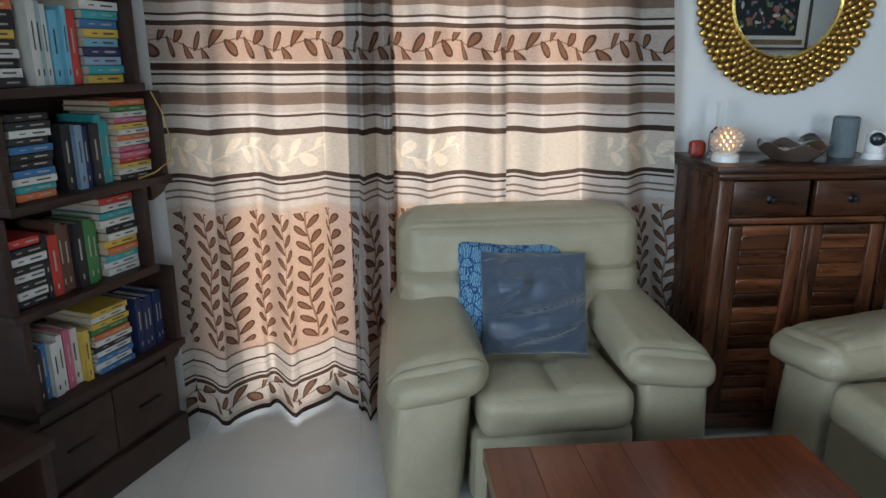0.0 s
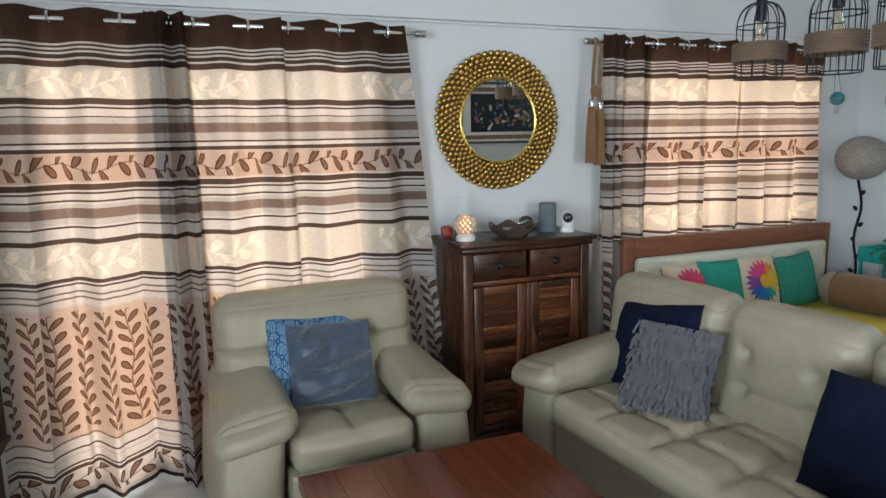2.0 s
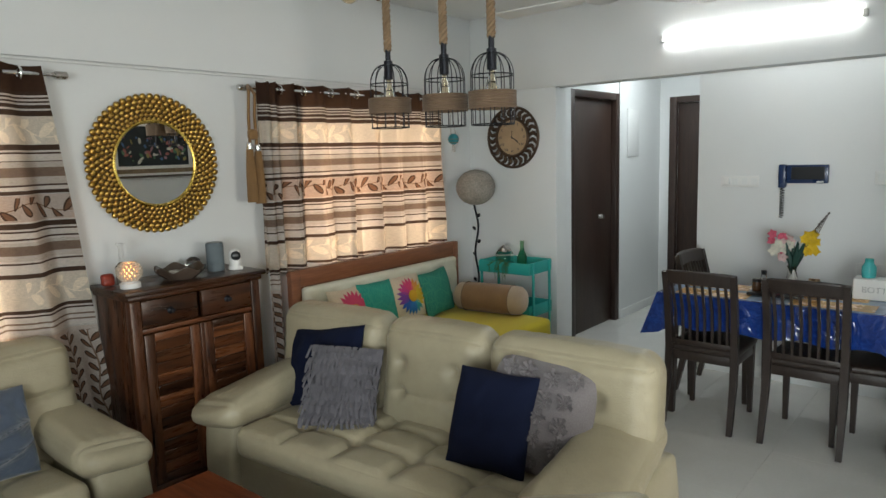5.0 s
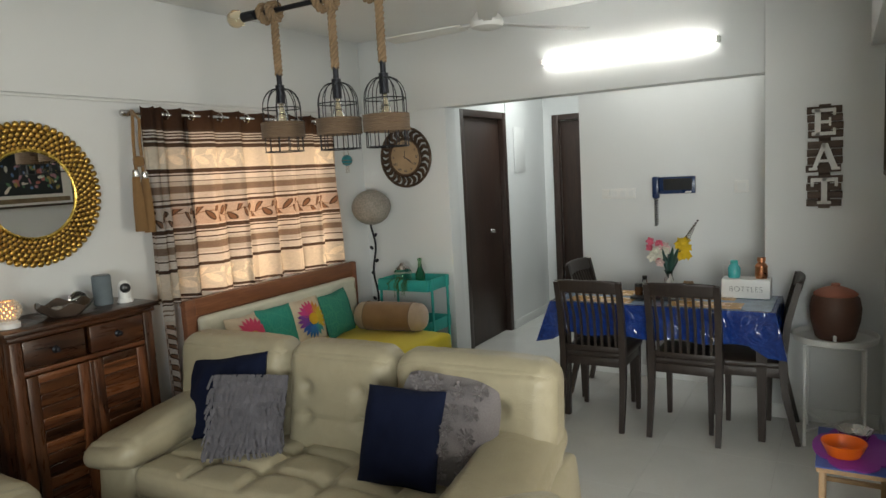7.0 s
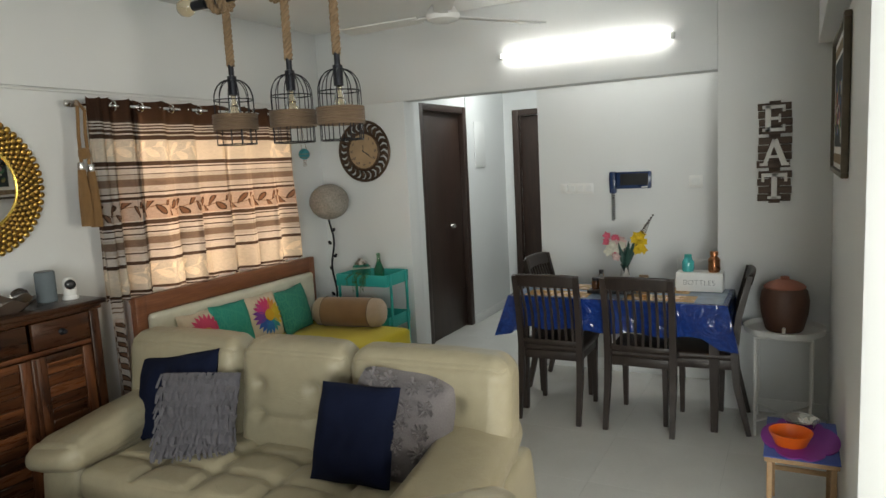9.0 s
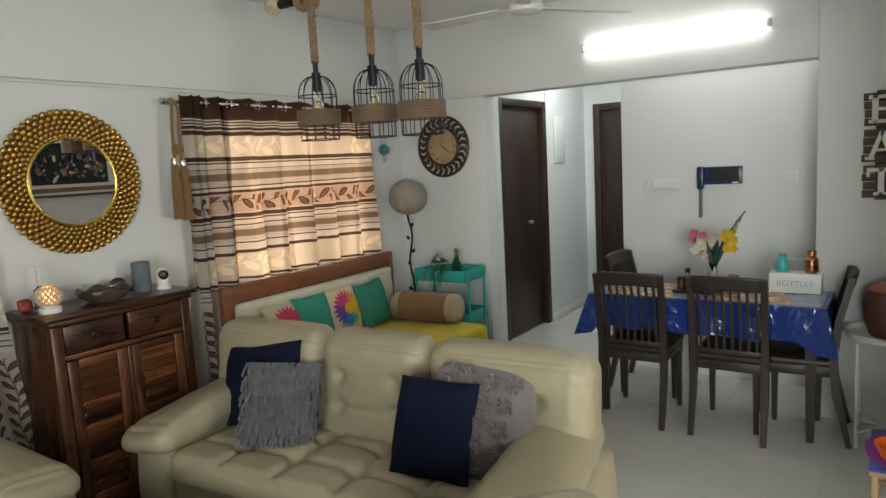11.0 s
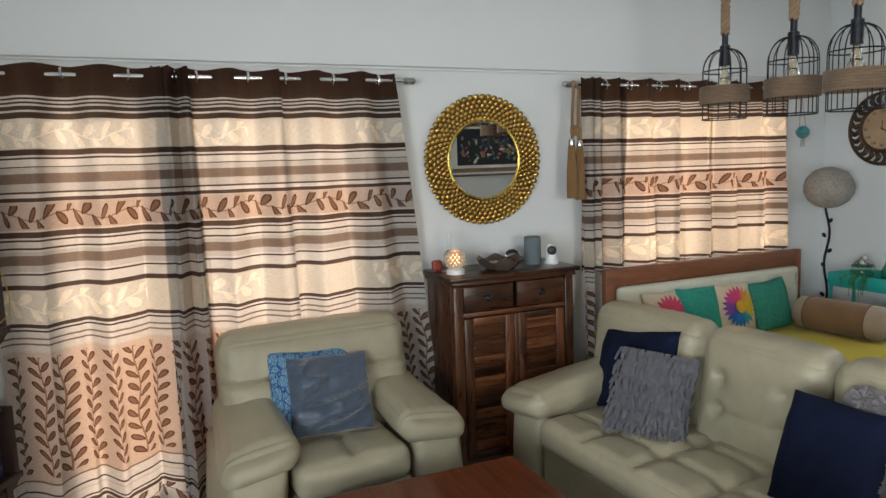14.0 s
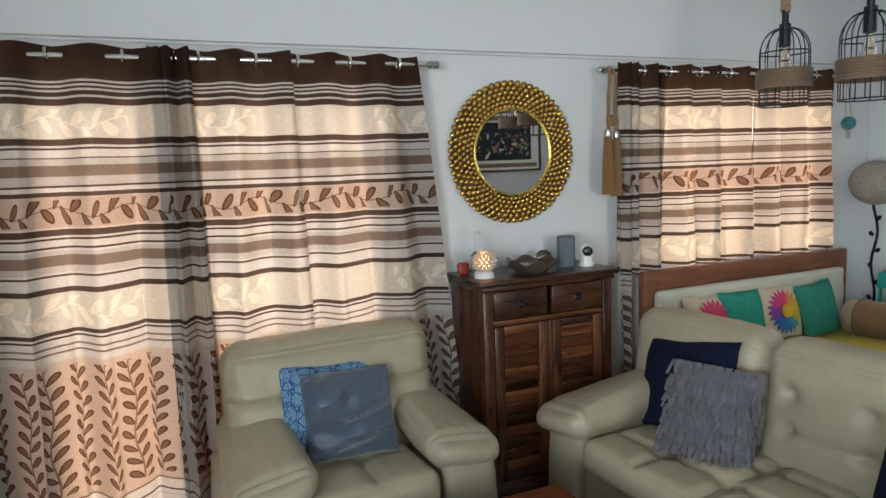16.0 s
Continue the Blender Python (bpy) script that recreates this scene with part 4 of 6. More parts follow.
panel("striped curtain gathered at the window edge above the bed", 2.30, 2.615, 2.59, 2.4, 0.034, CURTAIN2, 1.3, hem=bunched, nu=80)
panel("striped curtain bunched on the headboard below the window", 2.585, 3.29, 2.60, 3.3, 0.034, CURTAIN2, 2.6, hem=bunched)
panel("striped curtain bunched at the end of the bed window", 3.255, 3.965, 2.60, 3.3, 0.034, CURTAIN2, 3.1, hem=bunched)
drape("curtain", "inner fold of a striped curtain, doubled at the window edge", 2.56, 2.64, 2.645, 2.05, 0.97, 1.5, 0.014, CURTAIN2, 0.0, 0.0, 1.7, nu=30)
drape("curtain", "narrow gathered end of a striped curtain beside the bed", 2.262, 2.362, 2.545, 2.05, 0.40, 1.2, 0.016, CURTAIN2, 0.03, -0.025, 2.2, nu=30)


def rod(x0, x1, ends, label):
    r = thing("curtain_rod", label, "curtain rod", "curtain rods")
    part("rod", tube([(x0, 2.60, 2.018), (x1, 2.60, 2.018)], 0.0095, 12), CHROME, r)
    for x, s in ends:
        part("finial", tube([(x, 2.60, 2.018), (x + s * 0.012, 2.60, 2.018), (x + s * 0.013, 2.60, 2.018), (x + s * 0.06, 2.60, 2.018), (x + s * 0.066, 2.6, 2.018)], 0.017, 16, radii=[0.011, 0.011, 0.018, 0.018, 0.012]), STEEL, r)
        b = tube([(x - s * 0.04, 2.60, 2.018), (x - s * 0.04, NY - 0.03, 2.018), (x - s * 0.04, NY - 0.002, 2.018)], 0.006, 8)
        part("bracket", b, STEEL, r)
    return r


rod(-0.66, 1.24, ((-0.66, -1), (1.24, 1)), "chrome curtain rod over the balcony door")
rod(2.25, 4.01, ((2.25, -1), (4.01, 1)), "chrome curtain rod over the bed window")
part_cable = tube([(-0.8, NY - 0.035, 2.088), (4.3, NY - 0.035, 2.082)], 0.005, 6)
tagged(link("cable", part_cable, TRIM), "thin pale cable clipped along the beam", "cable")


# ---------------------------------------------------------------- bookcase and books
def bookcase():
    """Stepped bookcase; local x runs along its front (0 at the far end), local -y is the front."""
    m = Matrix(((-0.42, -0.9076, 0, -0.548), (-0.9076, 0.42, 0, 2.462), (0, 0, 1, 0), (0, 0, 0, 1)))
    # turn the frame so that local -y points into the room
    b = thing("bookcase", "dark brown stepped wooden bookcase full of books", "bookcase", m=m)
    dp = 0.30
    part("plinth", box(-0.02, 0.60, 0.0, dp, 0.0, 0.12, 0.004), SHELFWOOD, b)
    part("base", box(-0.005, 0.60, 0.02, dp, 0.121, 0.385, 0.003), SHELFWOOD, b)
    for i in range(2):
        d = part("drawer", box(0.01 + i * 0.293, 0.298 + i * 0.293, 0.006, 0.03, 0.14, 0.36, 0.004), SHELFWOOD, b)
        part("pull", box(0.10 + i * 0.293, 0.20 + i * 0.293, -0.004, 0.005, 0.245, 0.252, 0.002), BLACKMETAL, d)
    zs = [0.386, 0.69, 0.985, 1.292, 1.615]
    offs = [(-0.03, 0.57), (0.055, 0.59), (-0.05, 0.55), (0.03, 0.58)]
    for k, (a, c) in enumerate(offs):
        z0, z1 = zs[k], zs[k + 1]
        part("shelf", box(a - 0.012, c, -0.006, dp, z0, z0 + 0.026, 0.003), SHELFWOOD, b)
        part("side_panel", box(a, a + 0.024, 0.0, dp, z0 + 0.027, z1 - 0.001, 0.002), SHELFWOOD, b)
        part("side_panel", box(c - 0.024, c, 0.0, dp, z0 + 0.027, z1 - 0.001, 0.002), SHELFWOOD, b)
        part("back_panel", box(a + 0.025, c - 0.025, dp - 0.012, dp - 0.002, z0 + 0.027, z1 - 0.001), SHELFWOOD, b)
        if k in (0, 2):
            br = bmesh.new()
            prof = [(a - 0.01, z0 - 0.001), (a + 0.085, z0 - 0.001), (a + 0.085, z0 - 0.05), (a + 0.06, z0 - 0.042), (a + 0.03, z0 - 0.03), (a + 0.012, z0 - 0.012)]
            f0 = [br.verts.new((x, 0.002, z)) for x, z in prof]
            f1 = [br.verts.new((x, 0.028, z)) for x, z in prof]
            br.faces.new(f0)
            br.faces.new(f1[::-1])
            for i in range(len(prof)):
                j = (i + 1) % len(prof)
                br.faces.new((f0[i], f1[i], f1[j], f0[j]))
            bmesh.ops.recalc_face_normals(br, faces=br.faces)
            part("bracket", br, SHELFWOOD, b)
    part("top_board", box(0.0, 0.60, -0.012, dp, zs[4], zs[4] + 0.026, 0.003), SHELFWOOD, b)
    return m, zs, offs


BOOKMATS = {}


def cover_mat(c):
    if c not in BOOKMATS:
        BOOKMATS[c] = worn("book_cover", c, 0.45, 0.12, 14, 140, 0.05)
    return BOOKMATS[c]


PAPER = worn("book_paper", (0.62, 0.56, 0.44), 0.9, 0.15, 30, 300, 0.2)
INK_L, INK_D = worn("spine_ink_pale", (0.42, 0.39, 0.33), 0.6, 0.1), worn("spine_ink_dark", (0.05, 0.05, 0.06), 0.6, 0.1)


def book(m, w, d, t, c, flat=False):
    """A book with cover, page block and bars of lettering on its spine. w along the shelf, d deep, t tall."""
    cov = bmesh.new()
    th = 0.0025
    if flat:
        box(0, w, 0, d, 0, th, 0.0008, 1, cov)
        box(0, w, 0, d, t - th, t, 0.0008, 1, cov)
        box(0, w, 0, th, 0, t, 0.0008, 1, cov)
        pg = box(0.003, w - 0.003, th, d - 0.004, th, t - th)
        bars = [(w * 0.15, w * 0.45, t * 0.4, t * 0.6), (w * 0.62, w * 0.76, t * 0.43, t * 0.57)]
    else:
        box(0, th, 0, d, 0, t, 0.0008, 1, cov)
        box(w - th, w, 0, d, 0, t, 0.0008, 1, cov)
        box(0, w, 0, th, 0, t, 0.0008, 1, cov)
        pg = box(th, w - th, th, d - 0.004, 0.003, t - 0.003)
        bars = [(w * 0.42, w * 0.58, t * 0.42, t * 0.75), (w * 0.42, w * 0.58, t * 0.12, t * 0.2)]
    lum = sum(c) / 3
    tone = "pale" if lum > 0.45 else "dark" if lum < 0.06 else "coloured"
    b = link("book", cov, cover_mat(c))
    b.matrix_world = m
    tagged(b, f"{tone} paperback {'lying in a pile' if flat else 'standing upright'} on the bookcase", "book", "books on the bookcase")
    part("page_block", pg, PAPER, b)
    for x0, x1, z0, z1 in bars:
        part("lettering_bar", box(x0, x1, -0.0009, 0.0002, z0, z1), INK_D if lum > 0.3 else INK_L, b)
    return b


def fill_bookcase():
    m, zs, offs = bookcase()
    rnd = random.Random(21)
    W, K, R, B, T, Y, G, P, N, O = ((0.62, 0.62, 0.58), (0.02, 0.02, 0.024), (0.45, 0.04, 0.03), (0.05, 0.16, 0.36), (0.06, 0.34, 0.36),
                                    (0.60, 0.42, 0.07), (0.06, 0.20, 0.06), (0.50, 0.12, 0.20), (0.015, 0.025, 0.09), (0.55, 0.16, 0.05))

    def pile(x, z, cols, w=0.145, h=None):
        for c in cols:
            t = h or rnd.uniform(0.018, 0.03)
            ww = w + rnd.uniform(-0.012, 0.008)
            book(m @ pose(x + rnd.uniform(-0.004, 0.004), 0.03 + rnd.uniform(0, 0.012), z, 0, 0, rnd.uniform(-1.5, 1.5)), ww, 0.2, t, c, True)
            z += t + 0.0006

    def row(x, z, cols, t=0.2):
        for c in cols:
            w = rnd.uniform(0.018, 0.036)
            book(m @ pose(x, 0.035 + rnd.uniform(0, 0.02), z, 0, 0, 0), w, 0.15, t + rnd.uniform(-0.02, 0.015), c)
            x += w + 0.001

    f = [z + 0.0275 for z in zs]
    # lowest tier
    row(0.0 - 0.002, f[0], [N, N, N, N, N], 0.19)
    pile(0.165, f[0], [B, W, B, W, K, W, O, G, Y, W, Y], 0.15, 0.0185)
    row(0.33, f[0], [Y, W, P, W, W, B, K, K], 0.185)
    # third
    pile(0.085, f[1], [W, W, T, O, Y, W, K, W, T, W, R], 0.135, 0.0225)
    row(0.24, f[1], [G, G, K, (0.12, 0.06, 0.04), (0.12, 0.06, 0.04), R, K], 0.2)
    pile(0.43, f[1], [K, W, K, W, K, W, K, R], 0.13, 0.024)
    # second
    pile(-0.018, f[2], [K, W, Y, R, P, P, W, O, W, Y, P, W, G, O], 0.14, 0.0175)
    row(0.135, f[2], [T, T, K, N, (0.2, 0.3, 0.42), K], 0.2)
    pile(0.36, f[2], [O, T, W, B, K, K, B, K, W, K, K], 0.14, 0.021)
    # top tier
    pile(0.062, f[3], [Y, T, (0.3, 0.4, 0.55), N, (0.2, 0.4, 0.5), Y, B, T, W], 0.14, 0.026)
    row(0.22, f[3], [R, (0.18, 0.45, 0.6), (0.18, 0.45, 0.6), W, (0.35, 0.45, 0.45), W], 0.22)
    pile(0.415, f[3], [K, W, K, W, K, Y, K, K, O], 0.13, 0.024)
    # on the top board
    row(0.20, f[4], [B, W, P, W, Y, R, Y, B, G, R, N, K, K], 0.2)
    return m


BK = fill_bookcase()


def black_figure():
    bm = puff((0, 0, 0.045), (0.075, 0.035, 0.045), 0.034, (0, 0, 0.01), 10, 0.004)
    box(-0.085, 0.085, -0.04, 0.04, 0.0, 0.018, 0.006, bm=bm)
    bmesh.ops.create_uvsphere(bm, u_segments=14, v_segments=10, radius=0.034, matrix=pose(0.06, 0, 0.115))
    ob = link("figurine", bm, BLACKPLASTIC)
    ob.matrix_world = BK @ pose(0.10, 0.12, 1.642)
    tagged(ob, "small black reclining figurine on top of the bookcase", "figurine")


black_figure()
yw = tube([BK @ Vector(p) for p in ((0.005, -0.012, 1.29), (-0.03, -0.02, 1.22), (-0.055, -0.02, 1.13), (-0.05, -0.015, 1.06), (0.02, -0.012, 1.03), (0.1, -0.012, 1.02))], 0.0022, 6)
tagged(link("string", yw, worn("yellow_string", (0.5, 0.33, 0.1), 0.8)), "thin yellow string hanging from the bookcase", "string")


def tv_unit():
    t = thing("side_unit", "dark wooden side unit beside the bookcase", "cabinet", m=pose(-1.0, 1.36, 0, 0, 0, -25))
    part("top", box(-0.22, 0.22, -0.45, 0.45, 0.47, 0.5, 0.004), SHELFWOOD, t)
    for y in (-0.45, 0.42):
        part("side_panel", box(-0.2, 0.2, y, y + 0.03, 0.06, 0.469, 0.003), SHELFWOOD, t)
    part("shelf", box(-0.2, 0.2, -0.419, 0.419, 0.2, 0.225, 0.002), SHELFWOOD, t)
    part("back_panel", box(-0.2, -0.185, -0.419, 0.419, 0.226, 0.468), SHELFWOOD, t)
    for x in (-0.17, 0.17):
        for y in (-0.42, 0.42):
            part("leg", tube([(x, y, 0.0), (x, y, 0.2)], 0.018, 10), PINE, t)


tv_unit()


# ---------------------------------------------------------------- day bed
def day_bed():
    b = thing("day_bed", "wooden day bed with a tufted cream headboard along the window wall", "bed")
    x0, x1 = 2.40, 3.975
    fr = box(x0, x0 + 0.07, 2.515, 2.56, 0.0, 0.967, 0.006)
    box(x1 - 0.055, x1, 2.515, 2.56, 0.0, 0.967, 0.006, bm=fr)
    box(x0 + 0.07, x1 - 0.055, 2.515, 2.56, 0.865, 0.967, 0.006, bm=fr)
    box(x0 + 0.07, x1 - 0.055, 2.53, 2.56, 0.05, 0.864, bm=fr)
    part("headboard_frame", fr, BEDWOOD, b)
    w = x1 - x0 - 0.13
    pts = [(-w / 2 + w * (i + 0.5 * (j % 2)) / 7, -0.11 + 0.11 * j) for i in range(8) for j in range(3)]
    part("headboard_pad", puff((x0 + 0.072 + w / 2, 2.505, 0.685), (w / 2, 0.03, 0.178), 0.028, (0, 0.014, 0), 44, 0.001, tufted(0.022, pts, 0.03)), PAD, b, "tufted cream leatherette pad")
    part("bed_box", box(x0, x1 - 0.03, 1.655, 2.514, 0.04, 0.345, 0.008), BEDWOOD, b)
    mat = fabric("yellow_sheet", (0.62, 0.50, 0.025), 0.85, 300, 0.1, 0.2)
    part("mattress", puff(((x0 + x1 - 0.06) / 2, 2.075, 0.42), ((x1 - x0 - 0.07) / 2, 0.42, 0.078), 0.04, (0, 0, 0.012), 22, 0.004), mat, b, "bright yellow bed sheet")
    for x in (x0 + 0.05, x1 - 0.09):
        for y in (1.70, 2.45):
            part("leg", box(x - 0.025, x + 0.025, y - 0.025, y + 0.025, 0, 0.041, 0.003), BEDWOOD, b)


day_bed()
TEALSILK = motif("teal_brocade", (0.01, 0.25, 0.20), (0.03, 0.30, 0.22), 22)
GREENSILK = motif("green_brocade", (0.012, 0.18, 0.135), (0.03, 0.22, 0.15), 22)


def flower_cushion(name, label, x, petals, core, w=0.31):
    c = scatter(name, label, w, 0.31, 0.10, fabric("cream_cotton", (0.62, 0.52, 0.38)), pose(x, 2.375, 0.52, -16, 0, 0), x)
    mats = [worn("petal_dye", k, 0.85, 0.15, 20, 200, 0.1) for k in petals]
    n = 22
    for k in range(n):
        a = 2 * math.pi * k / n
        bm = bmesh.new()
        ring_v = []
        for s in range(9):
            t = s / 8
            wdt = 0.016 * math.sin(math.pi * min(1, t * 0.9 + 0.12)) ** 0.8
            ring_v.append((0.035 + 0.095 * t, wdt))
        L, Rr = [], []
        for r, wd in ring_v:
            for sgn, arr in ((-1, L), (1, Rr)):
                px, pz = r * math.cos(a) - sgn * wd * math.sin(a), 0.155 + r * math.sin(a) + sgn * wd * math.cos(a)
                e = max(0, (1 - min(1, abs(px / (w / 2))) ** 2.6) * (1 - min(1, abs((pz - 0.155) / 0.155)) ** 2.6)) ** 0.55
                arr.append(bm.verts.new((px, -0.05 * e - 0.009, pz)))
        for i in range(8):
            bm.faces.new((L[i], Rr[i], Rr[i + 1], L[i + 1]))
        part("petal", bm, mats[int(k * len(mats) / n)], c)
    d = lathe([(0, -0.004), (0.03, -0.002), (0.04, 0.004)], 24)
    bmesh.ops.transform(d, matrix=pose(0, -0.06, 0.155, -90) @ Matrix.Diagonal((1, 1, -1, 1)), verts=d.verts)
    part("flower_centre", d, worn("flower_core", core, 0.85), c)


flower_cushion("cushion", "cream cushion with a pink flower", 2.755, [(0.62, 0.06, 0.14)], (0.6, 0.35, 0.05), 0.3)
scatter("cushion", "teal brocade cushion against the headboard", 0.33, 0.32, 0.11, TEALSILK, pose(2.985, 2.36, 0.515, -15, 2, 3), 4.4)
flower_cushion("cushion", "cream cushion with a many-coloured daisy", 3.275, [(0.60, 0.42, 0.03), (0.62, 0.25, 0.05), (0.62, 0.05, 0.16), (0.55, 0.05, 0.22), (0.20, 0.05, 0.30), (0.02, 0.10, 0.40), (0.02, 0.16, 0.42), (0.03, 0.3, 0.3), (0.60, 0.42, 0.03)], (0.62, 0.36, 0.02), 0.32)
scatter("cushion", "green brocade cushion against the headboard", 0.33, 0.32, 0.11, GREENSILK, pose(3.57, 2.35, 0.505, -14, -3, 5), 8.4)


def bolster():
    b = thing("bolster", "brown cylindrical bolster cushion with gathered ends", "cushion", m=pose(3.79, 2.09, 0.607, 0, 0, 8))
    prof = [(0.0, -0.27), (0.03, -0.275), (0.075, -0.262), (0.098, -0.235), (0.102, -0.18), (0.104, 0.0), (0.102, 0.18), (0.098, 0.235), (0.075, 0.262), (0.03, 0.275), (0, 0.27)]
    mid = lathe(prof[4:7], 32)
    for v in mid.verts:
        v.co *= 1.004 + 0.02 * noise.noise(v.co * 9)
    bmesh.ops.transform(mid, matrix=pose(0, 0, 0, 90), verts=mid.verts)
    part("cover", mid, fabric("bolster_brown", (0.24, 0.14, 0.07), 0.8, 320, 0.2, 0.3), b)
    tan = fabric("bolster_tan", (0.42, 0.32, 0.23), 0.8, 320, 0.2, 0.3)
    for p in (prof[:5], prof[6:]):
        e = lathe(p, 32)
        for v in e.verts:
            a = math.atan2(v.co.y, v.co.x)
            r = math.hypot(v.co.x, v.co.y)
            v.co.z += 0.006 * math.sin(a * 16) * max(0, 1 - r / 0.1)
        bmesh.ops.transform(e, matrix=pose(0, 0, 0, 90), verts=e.verts)
        part("end_cap", e, tan, b, "gathered pale end")
    for z in (-0.18, 0.18):
        part("piping", ring(0.1035, 0.003, (0, z, 0), "y", 36, 6), JUTEBAND, b)


bolster()


# ---------------------------------------------------------------- dining set
def dining_chair(m=None):
    """Front towards -y."""
    c = thing("dining_chair", "dark wooden dining chair with a slatted back", "chair", "chairs round the dining table", m)
    part("seat", puff((0, -0.02, 0.45), (0.205, 0.205, 0.022), 0.02, (0, 0, 0.006), 8), CHAIRWOOD, c)
    part("seat_frame", box(-0.19, 0.19, -0.19, 0.18, 0.375, 0.43, 0.004), CHAIRWOOD, c)
    for s in (-1, 1):
        part("front_leg", tube([(s * 0.175, -0.185, 0.0), (s * 0.175, -0.185, 0.43)], 0.02, 4, radii=[0.018, 0.027]), CHAIRWOOD, c)
        part("back_leg", tube([(s * 0.19, 0.265, 0.0), (s * 0.188, 0.20, 0.28), (s * 0.186, 0.185, 0.46), (s * 0.188, 0.21, 0.69), (s * 0.19, 0.265, 0.915)], 0.024, 4, radii=[0.02, 0.026, 0.028, 0.025, 0.022]), CHAIRWOOD, c)
    tr = puff((0, 0.258, 0.882), (0.185, 0.012, 0.042), 0.011, (0, 0, 0), 10, 0, lambda o, p: Vector((o.x, o.y + 0.022 * (1 - p.x ** 2) + o.z * 0.25, o.z + 0.006 * (1 - p.x ** 2))))
    part("top_rail", tr, CHAIRWOOD, c)
    part("lower_rail", box(-0.18, 0.18, 0.18, 0.2, 0.475, 0.505, 0.003), CHAIRWOOD, c)
    for i in range(8):
        x = -0.147 + 0.042 * i
        part("slat", tube([(x, 0.19, 0.50), (x, 0.205, 0.68), (x * 1.02, 0.264, 0.853)], 0.0095, 4), CHAIRWOOD, c)
    return c


dc = dining_chair(pose(4.03, 0.63, 0, 0, 0, 90))
copy_thing(dc, pose(4.035, 0.085, 0, 0, 0, 89))
copy_thing(dc, pose(4.13, -0.21, 0, 0, 0, 184))
copy_thing(dc, pose(4.52, 0.69, 0, 0, 0, -4))


def dining_table():
    t = thing("dining_table", "dark wooden dining table under a plastic cover", "table")
    x0, x1, y0, y1 = 3.905, 4.365, -0.36, 0.90
    part("tabletop", box(x0, x1, y0, y1, 0.725, 0.752, 0.004), CHAIRWOOD, t)
    part("apron", box(x0 + 0.06, x1 - 0.06, y0 + 0.06, y1 - 0.06, 0.64, 0.724, 0.003), CHAIRWOOD, t)
    for x in (x0 + 0.055, x1 - 0.055):
        for y in (y0 + 0.055, y1 - 0.055):
            part("leg", tube([(x, y, 0), (x, y, 0.724)], 0.04, 4, radii=[0.026, 0.045]), CHAIRWOOD, t)


dining_table()


def table_cloth():
    """Blue printed cloth with pale woven panels on the top, plastic sheet over it."""
    m = M("blue_plastic_cloth", (0.012, 0.05, 0.30), 0.14, 0, 0.6)
    a = m.noise(26, 4, 0.6, None, 1.5)
    m.base(m.ramp(a, [(0.3, (0.004, 0.018, 0.12)), (0.55, (0.006, 0.034, 0.20)), (0.75, (0.014, 0.06, 0.26))]))
    m.bump(m.noise(9, 2, 0.5, None, 2.0), 0.5, 0.02)
    x0, x1, y0, y1 = 3.895, 4.372, -0.375, 0.915
    bm = bmesh.new()
    per = []
    n = 40
    for i in range(n):
        per.append((x0 + (x1 - x0) * i / n, y0))
    for i in range(n):
        per.append((x1, y0 + (y1 - y0) * i / n))
    for i in range(n):
        per.append((x1 - (x1 - x0) * i / n, y1))
    for i in range(n):
        per.append((x0, y1 - (y1 - y0) * i / n))
    rings = []
    cx, cy = (x0 + x1) / 2, (y0 + y1) / 2
    for k in range(7):
        s = k / 6
        rr = []
        for i, (x, y) in enumerate(per):
            dx, dy = (x - cx) / (x1 - cx), (y - cy) / (y1 - cy)
            corner = max(0, min(abs(dx), abs(dy)) - 0.8) / 0.2
            wav = 0.012 * math.sin(i * 0.9) + 0.008 * math.sin(i * 0.37)
            out = 0.004 + s * (0.012 + wav * 0.7 + 0.05 * corner)
            nx, ny = (1 if dx > 0.99 else -1 if dx < -0.99 else 0), (1 if dy > 0.99 else -1 if dy < -0.99 else 0)
            drop = 0.19 * s * (1 + 0.28 * corner + 0.05 * math.sin(i * 0.6))
            rr.append(bm.verts.new((x + nx * out, y + ny * out, 0.758 - 0.004 * s - drop)))
        rings.append(rr)
    for a0, b0 in zip(rings, rings[1:]):
        for i in range(len(per)):
            j = (i + 1) % len(per)
            bm.faces.new((a0[i], b0[i], b0[j], a0[j]))
    bm.faces.new(rings[0])
    bmesh.ops.recalc_face_normals(bm, faces=bm.faces)
    c = link("tablecloth", bm, m.mat)
    tagged(c, "shiny deep blue plastic tablecloth with pale woven mats", "tablecloth")
    grey = worn("cloth_blue_grey", (0.24, 0.32, 0.42), 0.2, 0.25, 12, 80, 0.1)
    part("printed_panel", box(x0 + 0.02, x1 - 0.02, y0 + 0.02, y1 - 0.02, 0.7582, 0.7604, 0.0008, 1), grey, c, "pale blue-grey printed field")
    om = worn("mat_orange", (0.58, 0.33, 0.12), 0.25, 0.3, 16, 120, 0.1)
    for x, y in ((4.01, 0.62), (4.01, 0.0), (4.25, 0.62), (4.25, 0.06)):
        part("place_mat", box(x - 0.085, x + 0.085, y - 0.2, y + 0.2, 0.7606, 0.7625, 0.0008, 1), om, c, "orange place mat")


table_cloth()
TZ = 0.763


